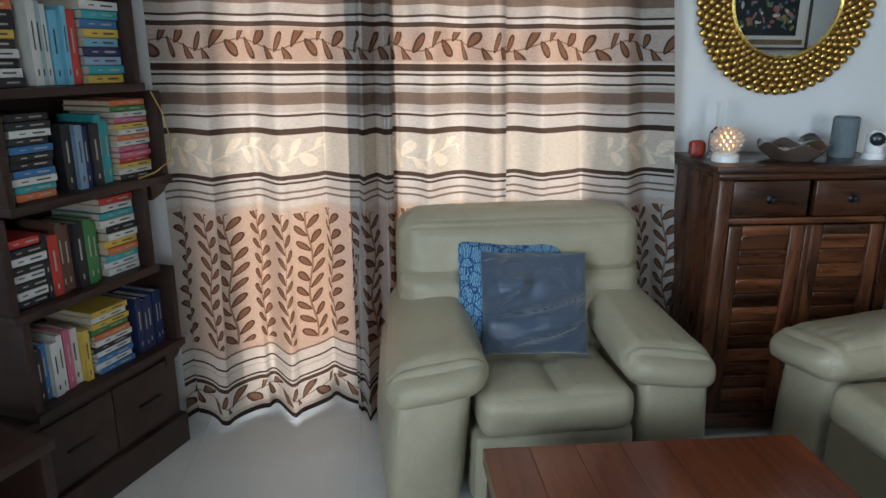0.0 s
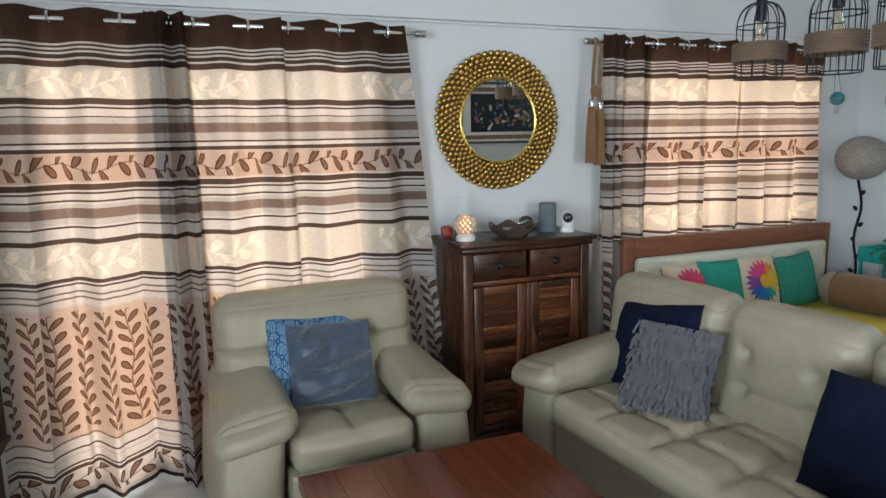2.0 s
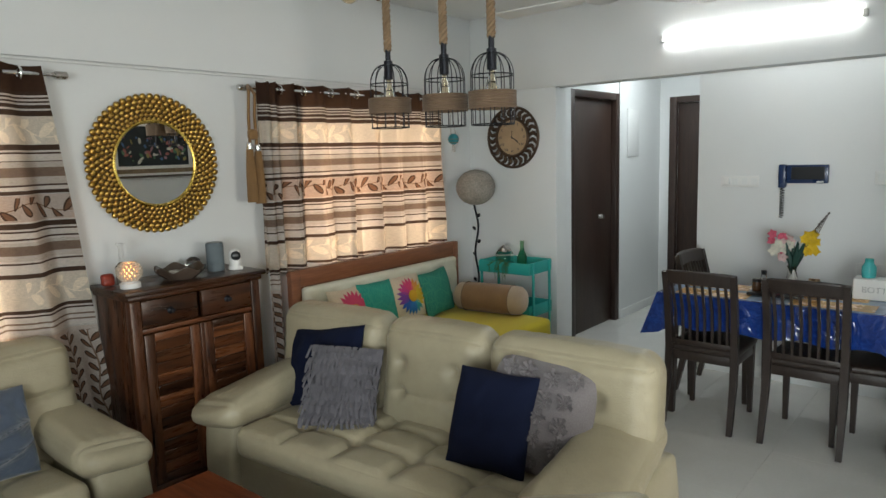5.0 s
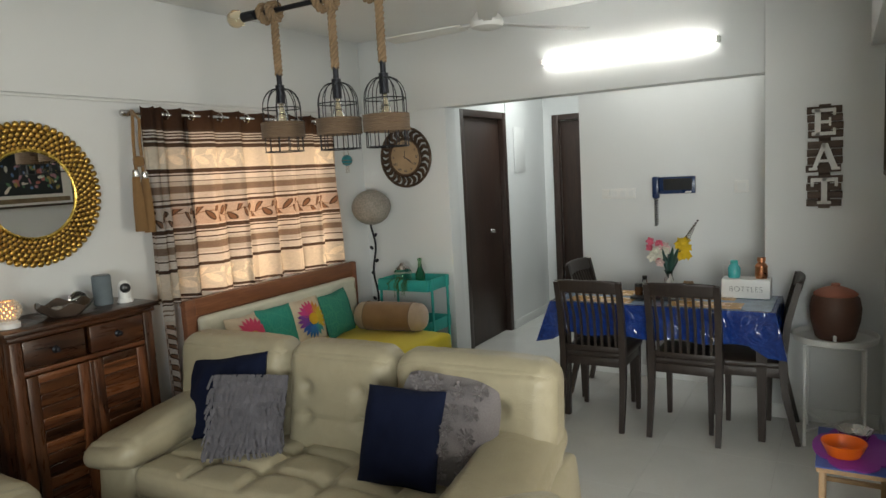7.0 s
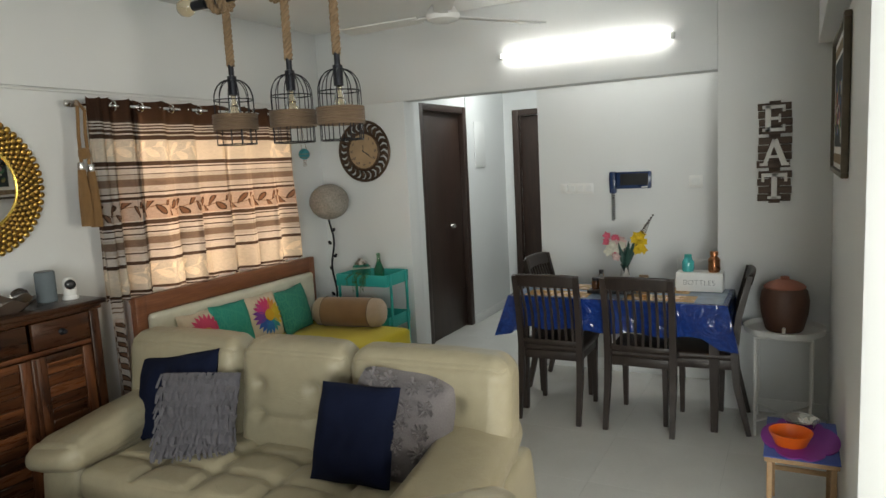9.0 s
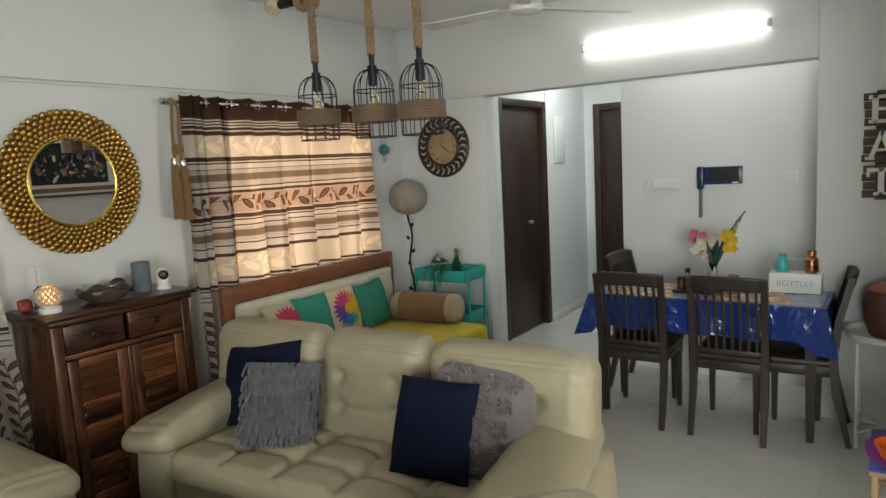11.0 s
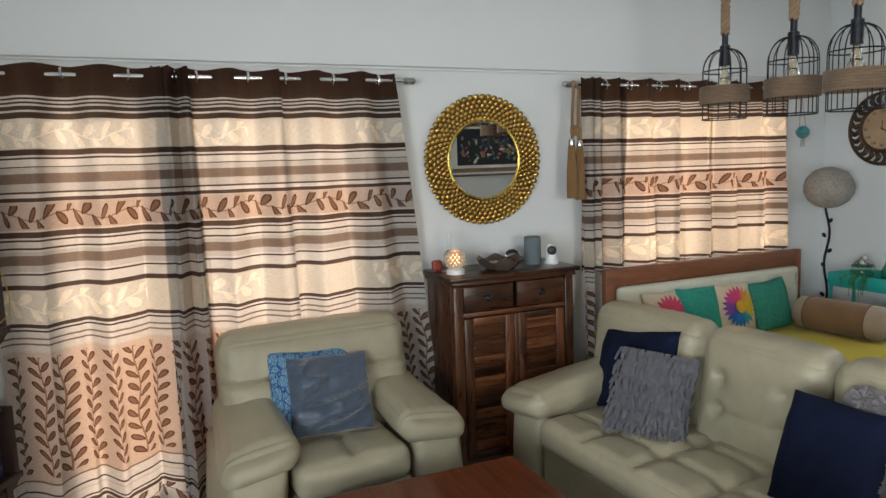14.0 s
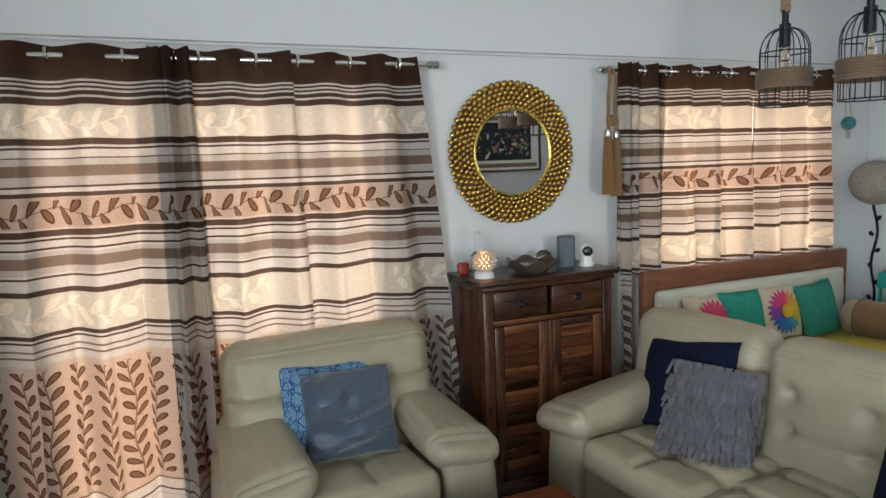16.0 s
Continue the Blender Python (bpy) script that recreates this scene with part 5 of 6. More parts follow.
def simple(name, label, category, prof, mat, at, extra=(), seg=24):
    """A turned thing with optional further turned parts (name, profile, material, label)."""
    ob = link(name, lathe(prof, seg), mat)
    ob.location = at
    tagged(ob, label, category)
    for nm, pf, mt, lb in extra:
        part(nm, lathe(pf, seg), mt, ob, lb)
    return ob


def flowers():
    v = simple("vase", "glass vase with pink, white and yellow artificial flowers", "vase", [(0, 0.0), (0.035, 0.0), (0.042, 0.03), (0.03, 0.08), (0.022, 0.13), (0.03, 0.15)], GLASS, (4.29, 0.265, TZ))
    rnd = random.Random(3)
    leafm = worn("dark_leaf", (0.012, 0.06, 0.045), 0.5, 0.3)
    dark = bmesh.new()
    for k in range(9):
        a = rnd.uniform(0, 6.28)
        tube([(0, 0, 0.1), (0.02 * math.cos(a), 0.03 * math.sin(a) - 0.01, 0.2), (0.05 * math.cos(a), 0.07 * math.sin(a) - 0.02, 0.29)], 0.012, 6, dark, radii=[0.004, 0.016, 0.003])
    part("foliage", dark, leafm, v)
    groups = (((0.055, 0.24), (0.62, 0.60, 0.50), 14), ((0.09, 0.28), (0.58, 0.10, 0.16), 5), ((0.03, 0.25), (0.60, 0.42, 0.40), 6), ((-0.085, 0.29), (0.66, 0.44, 0.015), 14))
    for (oy, oz), col, n in groups:
        mt = worn("petal_cloth", col, 0.7, 0.2, 30)
        for k in range(n):
            cx, cy, cz = rnd.uniform(-0.05, 0.05), oy + rnd.uniform(-0.045, 0.045), oz + rnd.uniform(-0.05, 0.05)
            bm = bmesh.new()
            for p in range(5):
                a = 2 * math.pi * p / 5 + k
                q = [(0.003, -0.006), (0.018, -0.012), (0.034, 0.0), (0.018, 0.012), (0.003, 0.006)]
                d = Vector((-0.4, math.cos(a), math.sin(a))).normalized()
                e = d.cross(Vector((1, 0, 0))).normalized()
                bm.faces.new([bm.verts.new(Vector((cx, cy, cz)) + d * r + e * s) for r, s in q])
            bmesh.ops.create_uvsphere(bm, u_segments=6, v_segments=5, radius=0.007, matrix=Matrix.Translation((cx - 0.008, cy, cz)))
            part("blossom", bm, mt, v)
    twig = bmesh.new()
    for k in range(5):
        tube([(0, -0.03, 0.2), (0.0, -0.08 - 0.01 * k, 0.33), (0.01 * k, -0.13 - 0.01 * k, 0.40 + 0.015 * k)], 0.0018, 5, twig)
        bmesh.ops.create_uvsphere(twig, u_segments=6, v_segments=5, radius=0.007, matrix=Matrix.Translation((0.01 * k, -0.13 - 0.01 * k, 0.40 + 0.015 * k)))
    part("twig", twig, DARKWOOD, v)


flowers()


def condiments():
    t = link("tray", box(4.05, 4.23, 0.17, 0.45, TZ, TZ + 0.018, 0.005), BLACKPLASTIC)
    tagged(t, "small dark tray of condiments on the dining table", "tray")
    z = TZ + 0.019
    jar = [(0, 0), (0.024, 0.0), (0.026, 0.04), (0.022, 0.055)]
    lid = [(0.024, 0.052), (0.025, 0.068), (0.02, 0.072), (0, 0.072)]
    cols = (("brown", (0.10, 0.045, 0.02), BLACKPLASTIC, (4.11, 0.41)), ("amber", (0.28, 0.13, 0.04), PLASTICW, (4.10, 0.345)),
            ("red", (0.45, 0.04, 0.05), worn("red_lid", (0.55, 0.03, 0.06), 0.4), (4.10, 0.28)), ("honey", (0.5, 0.3, 0.05), BLACKPLASTIC, (4.11, 0.215)))
    for w, c, l, (x, y) in cols:
        simple("jar", f"small {w} jar of preserve on the tray", "jar", jar, worn("jar_" + w, c, 0.12), (x, y, z), [("lid", lid, l, "round screw lid")])
    simple("salt_shaker", "glass shaker with a dark cap", "shaker", [(0, 0), (0.018, 0), (0.02, 0.05), (0.014, 0.085), (0.012, 0.09)], GLASS, (4.18, 0.39, z), [("cap", [(0.014, 0.086), (0.016, 0.11), (0, 0.112)], BLACKPLASTIC, "dark cap")])
    simple("squeeze_bottle", "white squeeze bottle with a pointed tip", "bottle", [(0, 0), (0.022, 0), (0.023, 0.075), (0.012, 0.09), (0.004, 0.125), (0, 0.125)], PLASTICW, (4.19, 0.235, z))
    h = thing("coaster_holder", "round wooden coasters in a holder", "coasters", m=pose(4.14, 0.13, TZ))
    part("stand", box(-0.03, 0.03, -0.05, 0.03, 0, 0.008, 0.002), PINE, h)
    for k in range(4):
        d = lathe([(0, 0), (0.05, 0), (0.05, 0.006), (0, 0.006)], 24)
        bmesh.ops.transform(d, matrix=pose(0, -0.035 + 0.014 * k, 0.061, -90), verts=d.verts)
        part("coaster", d, PINE, h)


condiments()


def text_mesh(body, size, depth, mat, m, parent, name="lettering", bevel=0.0, thin=0.0):
    cu = bpy.data.curves.new(name, "FONT")
    cu.body, cu.size, cu.extrude, cu.align_x, cu.align_y, cu.bevel_depth = body, size, depth, "CENTER", "CENTER", bevel
    cu.offset = thin
    tmp = bpy.data.objects.new(name, cu)
    scene.collection.objects.link(tmp)
    me = bpy.data.meshes.new_from_object(tmp.evaluated_get(bpy.context.evaluated_depsgraph_get()))
    bpy.data.objects.remove(tmp)
    bpy.data.curves.remove(cu)
    me.materials.clear()
    me.materials.append(mat)
    ob = new(name, me)
    ob.parent = parent
    ob.matrix_basis = m
    return ob


def bottle_caddy():
    c = thing("bottle_caddy", "white metal caddy lettered for bottles on the dining table", "caddy", m=pose(4.29, -0.19, TZ))
    bm = box(-0.06, 0.06, -0.135, 0.135, 0, 0.115, 0.006)
    part("body", bm, WHITEMETAL, c)
    part("handle", tube([(0, -0.13, 0.11), (0, -0.134, 0.19), (0, 0.134, 0.19), (0, 0.13, 0.11)], 0.0025, 6), WHITEMETAL, c)
    text_mesh("BOTTLES", 0.046, 0.0004, INK_D, pose(-0.0612, 0, 0.055, 90, 0, -90), c, thin=-0.0012)
    simple("bottle", "turquoise frosted glass bottle", "bottle", [(0, 0), (0.032, 0), (0.036, 0.02), (0.036, 0.06), (0.022, 0.082), (0.02, 0.09)], worn("turquoise_glass", (0.06, 0.42, 0.42), 0.25), (4.29, -0.12, TZ + 0.116),
           [("cap", [(0.022, 0.088), (0.022, 0.105), (0, 0.106)], TEALPAINT, "teal cap")])
    simple("bottle", "hammered copper water bottle", "bottle", [(0, 0), (0.03, 0), (0.036, 0.015), (0.034, 0.055), (0.036, 0.075), (0.02, 0.095), (0.019, 0.1), (0.024, 0.102), (0.024, 0.125), (0, 0.127)],
           worn("copper", (0.62, 0.26, 0.13), 0.28, 0.3, 40, 90, 0.5, 1.0), (4.29, -0.27, TZ + 0.116))


bottle_caddy()


# ---------------------------------------------------------------- hanging lamp
def pendant():
    p = thing("pendant_lamp", "black bar pendant with three cage lamps on jute ropes", "pendant lamp")
    X, Z = 2.56, 2.475
    part("bar", tube([(X, 1.03, Z), (X, 1.97, Z)], 0.013, 12), BLACKMETAL, p)
    for y, s in ((1.03, -1), (1.97, 1)):
        part("socket", tube([(X, y - s * 0.03, Z), (X, y + s * 0.06, Z)], 0.025, 14), BLACKMETAL, p)
        g = lathe([(0.012, 0.0), (0.02, 0.008), (0.042, 0.032), (0.047, 0.055), (0.04, 0.082), (0.02, 0.1), (0, 0.103)], 20)
        bmesh.ops.transform(g, matrix=Matrix.Translation((X, y + s * 0.058, Z)) @ pose(0, 0, 0, -90 * s), verts=g.verts)
        part("globe_bulb", g, AMBER, p, "clear amber globe bulb")
    for y in (1.25, 1.78):
        part("wire", tube([(X, y, Z + 0.012), (X + 0.005, y + 0.01, Z + 0.1), (X, y, CZ - 0.001)], 0.003, 6), BLACKMETAL, p)
    part("ceiling_cup", lathe([(0, 0), (0.06, 0), (0.055, -0.025), (0, -0.027)], 24, at=(X, 1.515, CZ - 0.001)), BLACKMETAL, p)

    def rope(pts, r):
        """Three strands laid round a line."""
        P = [Vector(q) for q in pts]
        fine = []
        for a, b in zip(P, P[1:]):
            n = max(2, int((b - a).length / 0.007))
            fine += [a.lerp(b, i / n) for i in range(n)]
        fine.append(P[-1])
        bm = bmesh.new()
        for k in range(3):
            line, dist = [], 0.0
            for i, q in enumerate(fine):
                d = (fine[min(i + 1, len(fine) - 1)] - fine[max(i - 1, 0)]).normalized()
                u = d.cross(Vector((1, 0.01, 0.02))).normalized() if abs(d.x) < 0.9 else d.cross(Vector((0, 0, 1))).normalized()
                v = d.cross(u)
                if i:
                    dist += (q - fine[i - 1]).length
                a = dist / 0.075 * 2 * math.pi + 2 * math.pi * k / 3
                line.append(q + (u * math.cos(a) + v * math.sin(a)) * r * 0.72)
            tube(line, r * 0.56, 6, bm)
        return bm

    for y, top in ((1.815, 2.085), (1.445, 2.075), (1.165, 2.07)):
        lamp = part("lamp_socket", tube([(X, y, top + 0.075), (X, y, top + 0.02), (X, y, top + 0.018), (X, y, top - 0.075)], 0.016, 14, radii=[0.014, 0.014, 0.023, 0.023]), BLACKMETAL, p)
        part("rope", rope([(X, y, top + 0.07), (X, y, Z - 0.04), (X - 0.02, y + 0.005, Z + 0.005)], 0.0175), ROPE, p, "twisted jute rope")
        kn = []
        for k in range(40):
            a = 2 * math.pi * 2.4 * k / 39
            kn.append((X + 0.034 * math.cos(a), y + 0.075 - 0.1 * k / 39 + 0.012 * math.sin(a * 0.5), Z - 0.008 + 0.038 * math.sin(a)))
        part("rope_knot", rope(kn, 0.0175), ROPE, p, "jute rope wound round the bar")
        R, H = 0.098, 0.32
        for k in range(12):
            cage = bmesh.new()
            a = 2 * math.pi * k / 12
            pts = []
            for s in range(7):
                q = math.pi / 2 * s / 6
                pts.append((X + (0.02 + (R - 0.02) * math.sin(q)) * math.cos(a), y + (0.02 + (R - 0.02) * math.sin(q)) * math.sin(a), top - 0.10 + 0.10 * math.cos(q)))
            pts.append((X + R * math.cos(a), y + R * math.sin(a), top - H))
            part("cage_wire", tube(pts, 0.0025, 5, cage), BLACKMETAL, lamp)
        for z in (top - 0.10, top - H):
            part("cage_hoop", ring(R, 0.003, (X, y, z), "z", 36, 5), BLACKMETAL, lamp)
        band = bmesh.new()
        for k in range(7):
            ring(R + 0.008, 0.0065, (X, y, top - 0.175 - 0.0115 * k), "z", 40, 6, band)
        part("rope_band", band, JUTEBAND, lamp, "wound jute band")
        bulb = lathe([(0.013, -0.075), (0.014, -0.09), (0.03, -0.155), (0.036, -0.175), (0.03, -0.188), (0, -0.192)], 18, at=(X, y, top))
        part("bulb", bulb, AMBER, lamp, "amber filament bulb")
    return p


pendant()


# ---------------------------------------------------------------- wall clock
def clock():
    c = thing("wall_clock", "round bronze wall clock with an openwork rim", "clock", m=pose(FX - 0.004, 2.262, 1.735, 0, 0, -90))
    bronze = worn("bronze", (0.10, 0.062, 0.04), 0.4, 0.35, 25, 160, 0.3, 0.7)

    def disc(prof, seg=48):
        b = lathe(prof, seg)
        bmesh.ops.transform(b, matrix=pose(0, 0, 0, 90), verts=b.verts)
        return b
    part("face", disc([(0, 0.022), (0.135, 0.022), (0.135, 0.0), (0, 0.0)]), worn("parchment", (0.42, 0.29, 0.17), 0.6, 0.25, 8), c, "aged parchment dial")
    part("bezel", ring(0.143, 0.013, (0, -0.02, 0), "y", 56, 8), bronze, c)
    part("outer_rim", ring(0.226, 0.011, (0, -0.012, 0), "y", 60, 8), bronze, c)
    for k in range(24):
        a = 2 * math.pi * k / 24
        pts = []
        for s in range(7):
            r = 0.152 + 0.065 * s / 6
            b = a + 0.16 * math.sin(math.pi * s / 6)
            pts.append((r * math.cos(b), -0.018, r * math.sin(b)))
        part("scroll", tube(pts, 0.009, 6, radii=[0.006, 0.012, 0.016, 0.017, 0.016, 0.012, 0.006]), bronze, c)
    romans = ("XII", "I", "II", "III", "IV", "V", "VI", "VII", "VIII", "IX", "X", "XI")
    for k, w in enumerate(romans):
        a = math.pi / 2 - 2 * math.pi * k / 12
        text_mesh(w, 0.03, 0.0006, INK_D, pose(0.108 * math.cos(a), -0.0228, 0.108 * math.sin(a), 90), c, "numeral")
    for ang, ln, w in ((90 - 121, 0.062, 0.007), (90 - 126, 0.092, 0.004), (88, 0.05, 0.004)):
        h = box(-0.012, ln, -0.0265, -0.0245, -w / 2, w / 2)
        bmesh.ops.transform(h, matrix=pose(0, 0, 0, 0, -ang, 0), verts=h.verts)
        part("hand", h, BLACKPLASTIC, c)


clock()


# ---------------------------------------------------------------- floor lamp with vine stem
def floor_lamp():
    l = thing("floor_lamp", "floor lamp with a grey fibre globe and a wavy black stem", "floor lamp", m=pose(4.14, 2.46, 0))
    sh = bmesh.new()
    bmesh.ops.create_icosphere(sh, subdivisions=4, radius=0.15)
    for v in sh.verts:
        v.co *= 1 + 0.03 * noise.noise(v.co * 30) + 0.015 * noise.noise(v.co * 75)
        v.co.z = v.co.z * 0.9 + 1.365
    part("shade", sh, fabric("fibre_shade", (0.30, 0.27, 0.235), 0.95, 90, 0.4, 0.1, 0.9), l)
    pts = [(0.008 * math.sin(z * 14), 0.014 * math.sin(z * 16), z) for z in [0.02 + 1.22 * k / 40 for k in range(41)]]
    part("stem", tube(pts, 0.008, 8), BLACKMETAL, l)
    part("foot", lathe([(0, 0), (0.12, 0), (0.12, 0.012), (0.03, 0.022), (0, 0.024)], 28), BLACKMETAL, l)
    for k in range(9):
        z = 0.35 + 0.1 * k
        s = 1 if k % 2 else -1
        bm = bmesh.new()
        bmesh.ops.create_icosphere(bm, subdivisions=2, radius=0.02, matrix=Matrix.Translation((0.0, s * 0.022, z)) @ pose(0, 0, 0, s * 40) @ Matrix.Diagonal((0.3, 1, 0.7, 1)))
        part("leaf", bm, BLACKMETAL, l)


floor_lamp()


def trolley():
    t = thing("trolley", "turquoise metal trolley with three trays beside the day bed", "trolley", m=pose(4.14, 2.11, 0))
    for z in (0.14, 0.44, 0.75):
        tr = box(-0.15, 0.15, -0.215, 0.215, z, z + 0.006, 0.002)
        for a in ((-0.155, -0.148, -0.22, 0.22), (0.148, 0.155, -0.22, 0.22), (-0.148, 0.148, -0.22, -0.213), (-0.148, 0.148, 0.213, 0.22)):
            box(a[0], a[1], a[2], a[3], z, z + 0.085, 0.002, bm=tr)
        part("tray", tr, TEALPAINT, t)
    for s in (-1, 1):
        for q in (-1, 1):
            part("post", box(s * 0.11 - 0.012, s * 0.11 + 0.012, q * 0.227 - 0.006, q * 0.227 + 0.006, 0.06, 0.835, 0.003), TEALPAINT, t)
            part("castor", ring(0.02, 0.011, (s * 0.11, q * 0.215, 0.031), "y", 16, 6), BLACKPLASTIC, t, "black castor wheel")


trolley()
GREENGLASS = glass("green_glass", (0.35, 0.72, 0.42))
simple("lantern", "glass lantern jar with a metal lid on the trolley", "lantern", [(0, 0), (0.065, 0), (0.068, 0.01), (0.068, 0.12), (0.05, 0.14)], glass("pale_green_glass", (0.62, 0.82, 0.70)), (4.12, 2.19, 0.757),
       [("lid", [(0.052, 0.138), (0.052, 0.15), (0.03, 0.165), (0.012, 0.185), (0, 0.186)], STEEL, "grey metal lid")])
simple("bottle", "tall green glass bottle with netting", "bottle", [(0, 0), (0.034, 0), (0.036, 0.02), (0.036, 0.11), (0.015, 0.16), (0.013, 0.21), (0.016, 0.212), (0.016, 0.225), (0, 0.226)], GREENGLASS, (4.10, 2.02, 0.757))


def trailing_plant():
    p = thing("trailing_plant", "small green artificial creeper spilling over the trolley", "plant", m=pose(4.05, 2.12, 0.757))
    rnd = random.Random(5)
    mt = worn("creeper_green", (0.06, 0.16, 0.03), 0.6, 0.4, 30)
    for k in range(14):
        bm = bmesh.new()
        y = rnd.uniform(-0.07, 0.07)
        a = [Vector((rnd.uniform(-0.02, 0.02), y, 0.01)), Vector((-0.06, y * 1.1, 0.07 + rnd.uniform(0, 0.03))), Vector((-0.112 - rnd.uniform(0, 0.01), y * 1.3, 0.06)), Vector((-0.118, y * 1.35, rnd.uniform(-0.05, 0.05)))]
        tube(a, 0.0015, 4, bm)
        for i in range(12):
            q = a[1].lerp(a[2], i / 6) if i < 6 else a[2].lerp(a[3], (i - 6) / 6)
            d = Vector((rnd.uniform(-1, 0.2), rnd.uniform(-1, 1), rnd.uniform(-0.3, 1))).normalized() * 0.016
            e = d.cross(Vector((0, 0.3, 1))).normalized() * 0.006
            bm.faces.new([bm.verts.new(v) for v in (q, q + d * 0.5 + e, q + d, q + d * 0.5 - e)])
        part("tendril", bm, mt, p)


trailing_plant()
for yy in (2.0, 2.06, 2.13, 2.2, 2.26):
    simple("drinking_glass", "clear stemmed glass on the lower trolley tray", "glass", [(0.028, 0), (0.004, 0.006), (0.004, 0.06), (0.028, 0.09), (0.03, 0.14)], GLASS, (4.09 + 0.04 * math.sin(yy * 40), yy, 0.447), seg=16)


# ---------------------------------------------------------------- things on the walls
def eat_sign():
    s = thing("wall_sign", "slatted wooden sign with white letters EAT", "sign", m=pose(FX - 0.003, -0.59, 1.58, 0, 0, -90))
    greyw = wood("weathered_slat", (0.045, 0.03, 0.022), (0.14, 0.095, 0.07), 0.7, "x")
    rnd = random.Random(6)
    white = worn("letter_white", (0.72, 0.71, 0.68), 0.5, 0.05)
    for k, ch in enumerate("EAT"):
        zc = 0.195 - 0.195 * k
        for j in range(4):
            o = rnd.uniform(-0.006, 0.006)
            z = zc - 0.088 + 0.045 * j
            part("slat", box(-0.088 + o, 0.088 + o, -0.018, -0.004, z, z + 0.041, 0.003), greyw, s)
        part("batten", box(-0.03, 0.03, -0.0035, 0.0, zc - 0.1, zc + 0.1), greyw, s)
        # slab-serif letter built of bars
        lt = bmesh.new()
        y0, y1 = -0.03, -0.019
        if ch == "E":
            for a in ((-0.05, -0.02, -0.075, 0.075), (-0.065, 0.055, 0.055, 0.075), (-0.065, 0.055, -0.075, -0.055), (-0.02, 0.028, -0.009, 0.009), (0.04, 0.055, 0.035, 0.06), (0.04, 0.055, -0.06, -0.035), (0.02, 0.032, -0.024, 0.024)):
                box(a[0], a[1], y0, y1, a[2] + zc, a[3] + zc, 0.002, 1, lt)
        elif ch == "T":
            for a in ((-0.015, 0.015, -0.075, 0.075), (-0.068, 0.068, 0.053, 0.075), (-0.068, -0.052, 0.025, 0.058), (0.052, 0.068, 0.025, 0.058), (-0.035, 0.035, -0.075, -0.058)):
                box(a[0], a[1], y0, y1, a[2] + zc, a[3] + zc, 0.002, 1, lt)
        else:
            for sx, w in ((-1, 0.011), (1, 0.016)):
                b = box(-w, w, y0, y1, -0.078, 0.078, 0.002, 1)
                bmesh.ops.transform(b, matrix=pose(sx * 0.027, 0, zc, 0, -sx * 20, 0), verts=b.verts)
                me = bpy.data.meshes.new("tmp")
                b.to_mesh(me)
                b.free()
                lt.from_mesh(me)
                bpy.data.meshes.remove(me)
            box(-0.035, 0.035, y0 + 0.001, y1, zc - 0.032, zc - 0.016, 0.002, 1, lt)
            for x in (-0.056, 0.056):
                box(x - 0.022, x + 0.022, y0 - 0.001, y1, zc - 0.076, zc - 0.06, 0.002, 1, lt)
        part("letter", lt, white, s, "white letter " + ch)


eat_sign()


def tube_light():
    t = thing("tube_light", "lit white fluorescent tube light on the beam", "tube light", m=pose(FX - 0.002, 0.53, 2.31, 0, 0, -90))
    part("batten", box(-0.57, 0.57, -0.01, 0.0, -0.012, 0.012, 0.003), PLASTICW, t)
    part("tube", tube([(-0.55, -0.04, 0.0), (0.55, -0.04, 0.0)], 0.013, 12), glow("tube_glow", (0.93, 0.97, 1.0), 22.0), t, "glowing tube")
    for s in (-1, 1):
        part("end_cap", box(s * 0.56 - 0.012, s * 0.56 + 0.012, -0.056, -0.002, -0.018, 0.018, 0.004), PLASTICW, t)
    part("starter", lathe([(0, 0), (0.02, 0), (0.02, 0.02), (0, 0.022)], 16, at=(0.06, -0.02, 0.012)), PLASTICW, t)


tube_light()


def intercom():
    b = thing("intercom", "dark blue wall intercom with a coiled cord", "intercom", m=pose(4.909, 0.35, 1.42, 0, 0, -90))
    navy = worn("navy_plastic", (0.015, 0.035, 0.10), 0.25, 0.2)
    part("body", box(-0.10, 0.145, -0.035, -0.001, -0.055, 0.065, 0.006), navy, b)
    part("handset", box(-0.145, -0.10, -0.06, -0.001, -0.085, 0.07, 0.01), navy, b)
    part("screen", box(-0.07, 0.125, -0.0375, -0.0352, -0.03, 0.052, 0.001, 1), BLACKPLASTIC, b)
    part("button", box(0.08, 0.12, -0.038, -0.0352, -0.05, -0.04, 0.001, 1), PLASTICW, b)
    pts = [(-0.125 + 0.013 * math.cos(a), -0.02 + 0.013 * math.sin(a), -0.085 - 0.2 * a / 75) for a in [k * 0.5 for k in range(150)]]
    part("cord", tube(pts, 0.0032, 5), BLACKPLASTIC, b)


intercom()


def switch_plate(m, w, h, n, label):
    s = thing("switch_plate", label, "switch", m=m)
    part("plate", box(-w / 2, w / 2, -0.009, 0.0, -h / 2, h / 2, 0.003), PLASTICW, s)
    for k in range(n):
        x = -w / 2 + w * (k + 0.5) / n
        part("rocker", box(x - w / n * 0.3, x + w / n * 0.3, -0.0125, -0.0092, -h * 0.3, h * 0.3, 0.001, 1), TRIM, s)
    return s


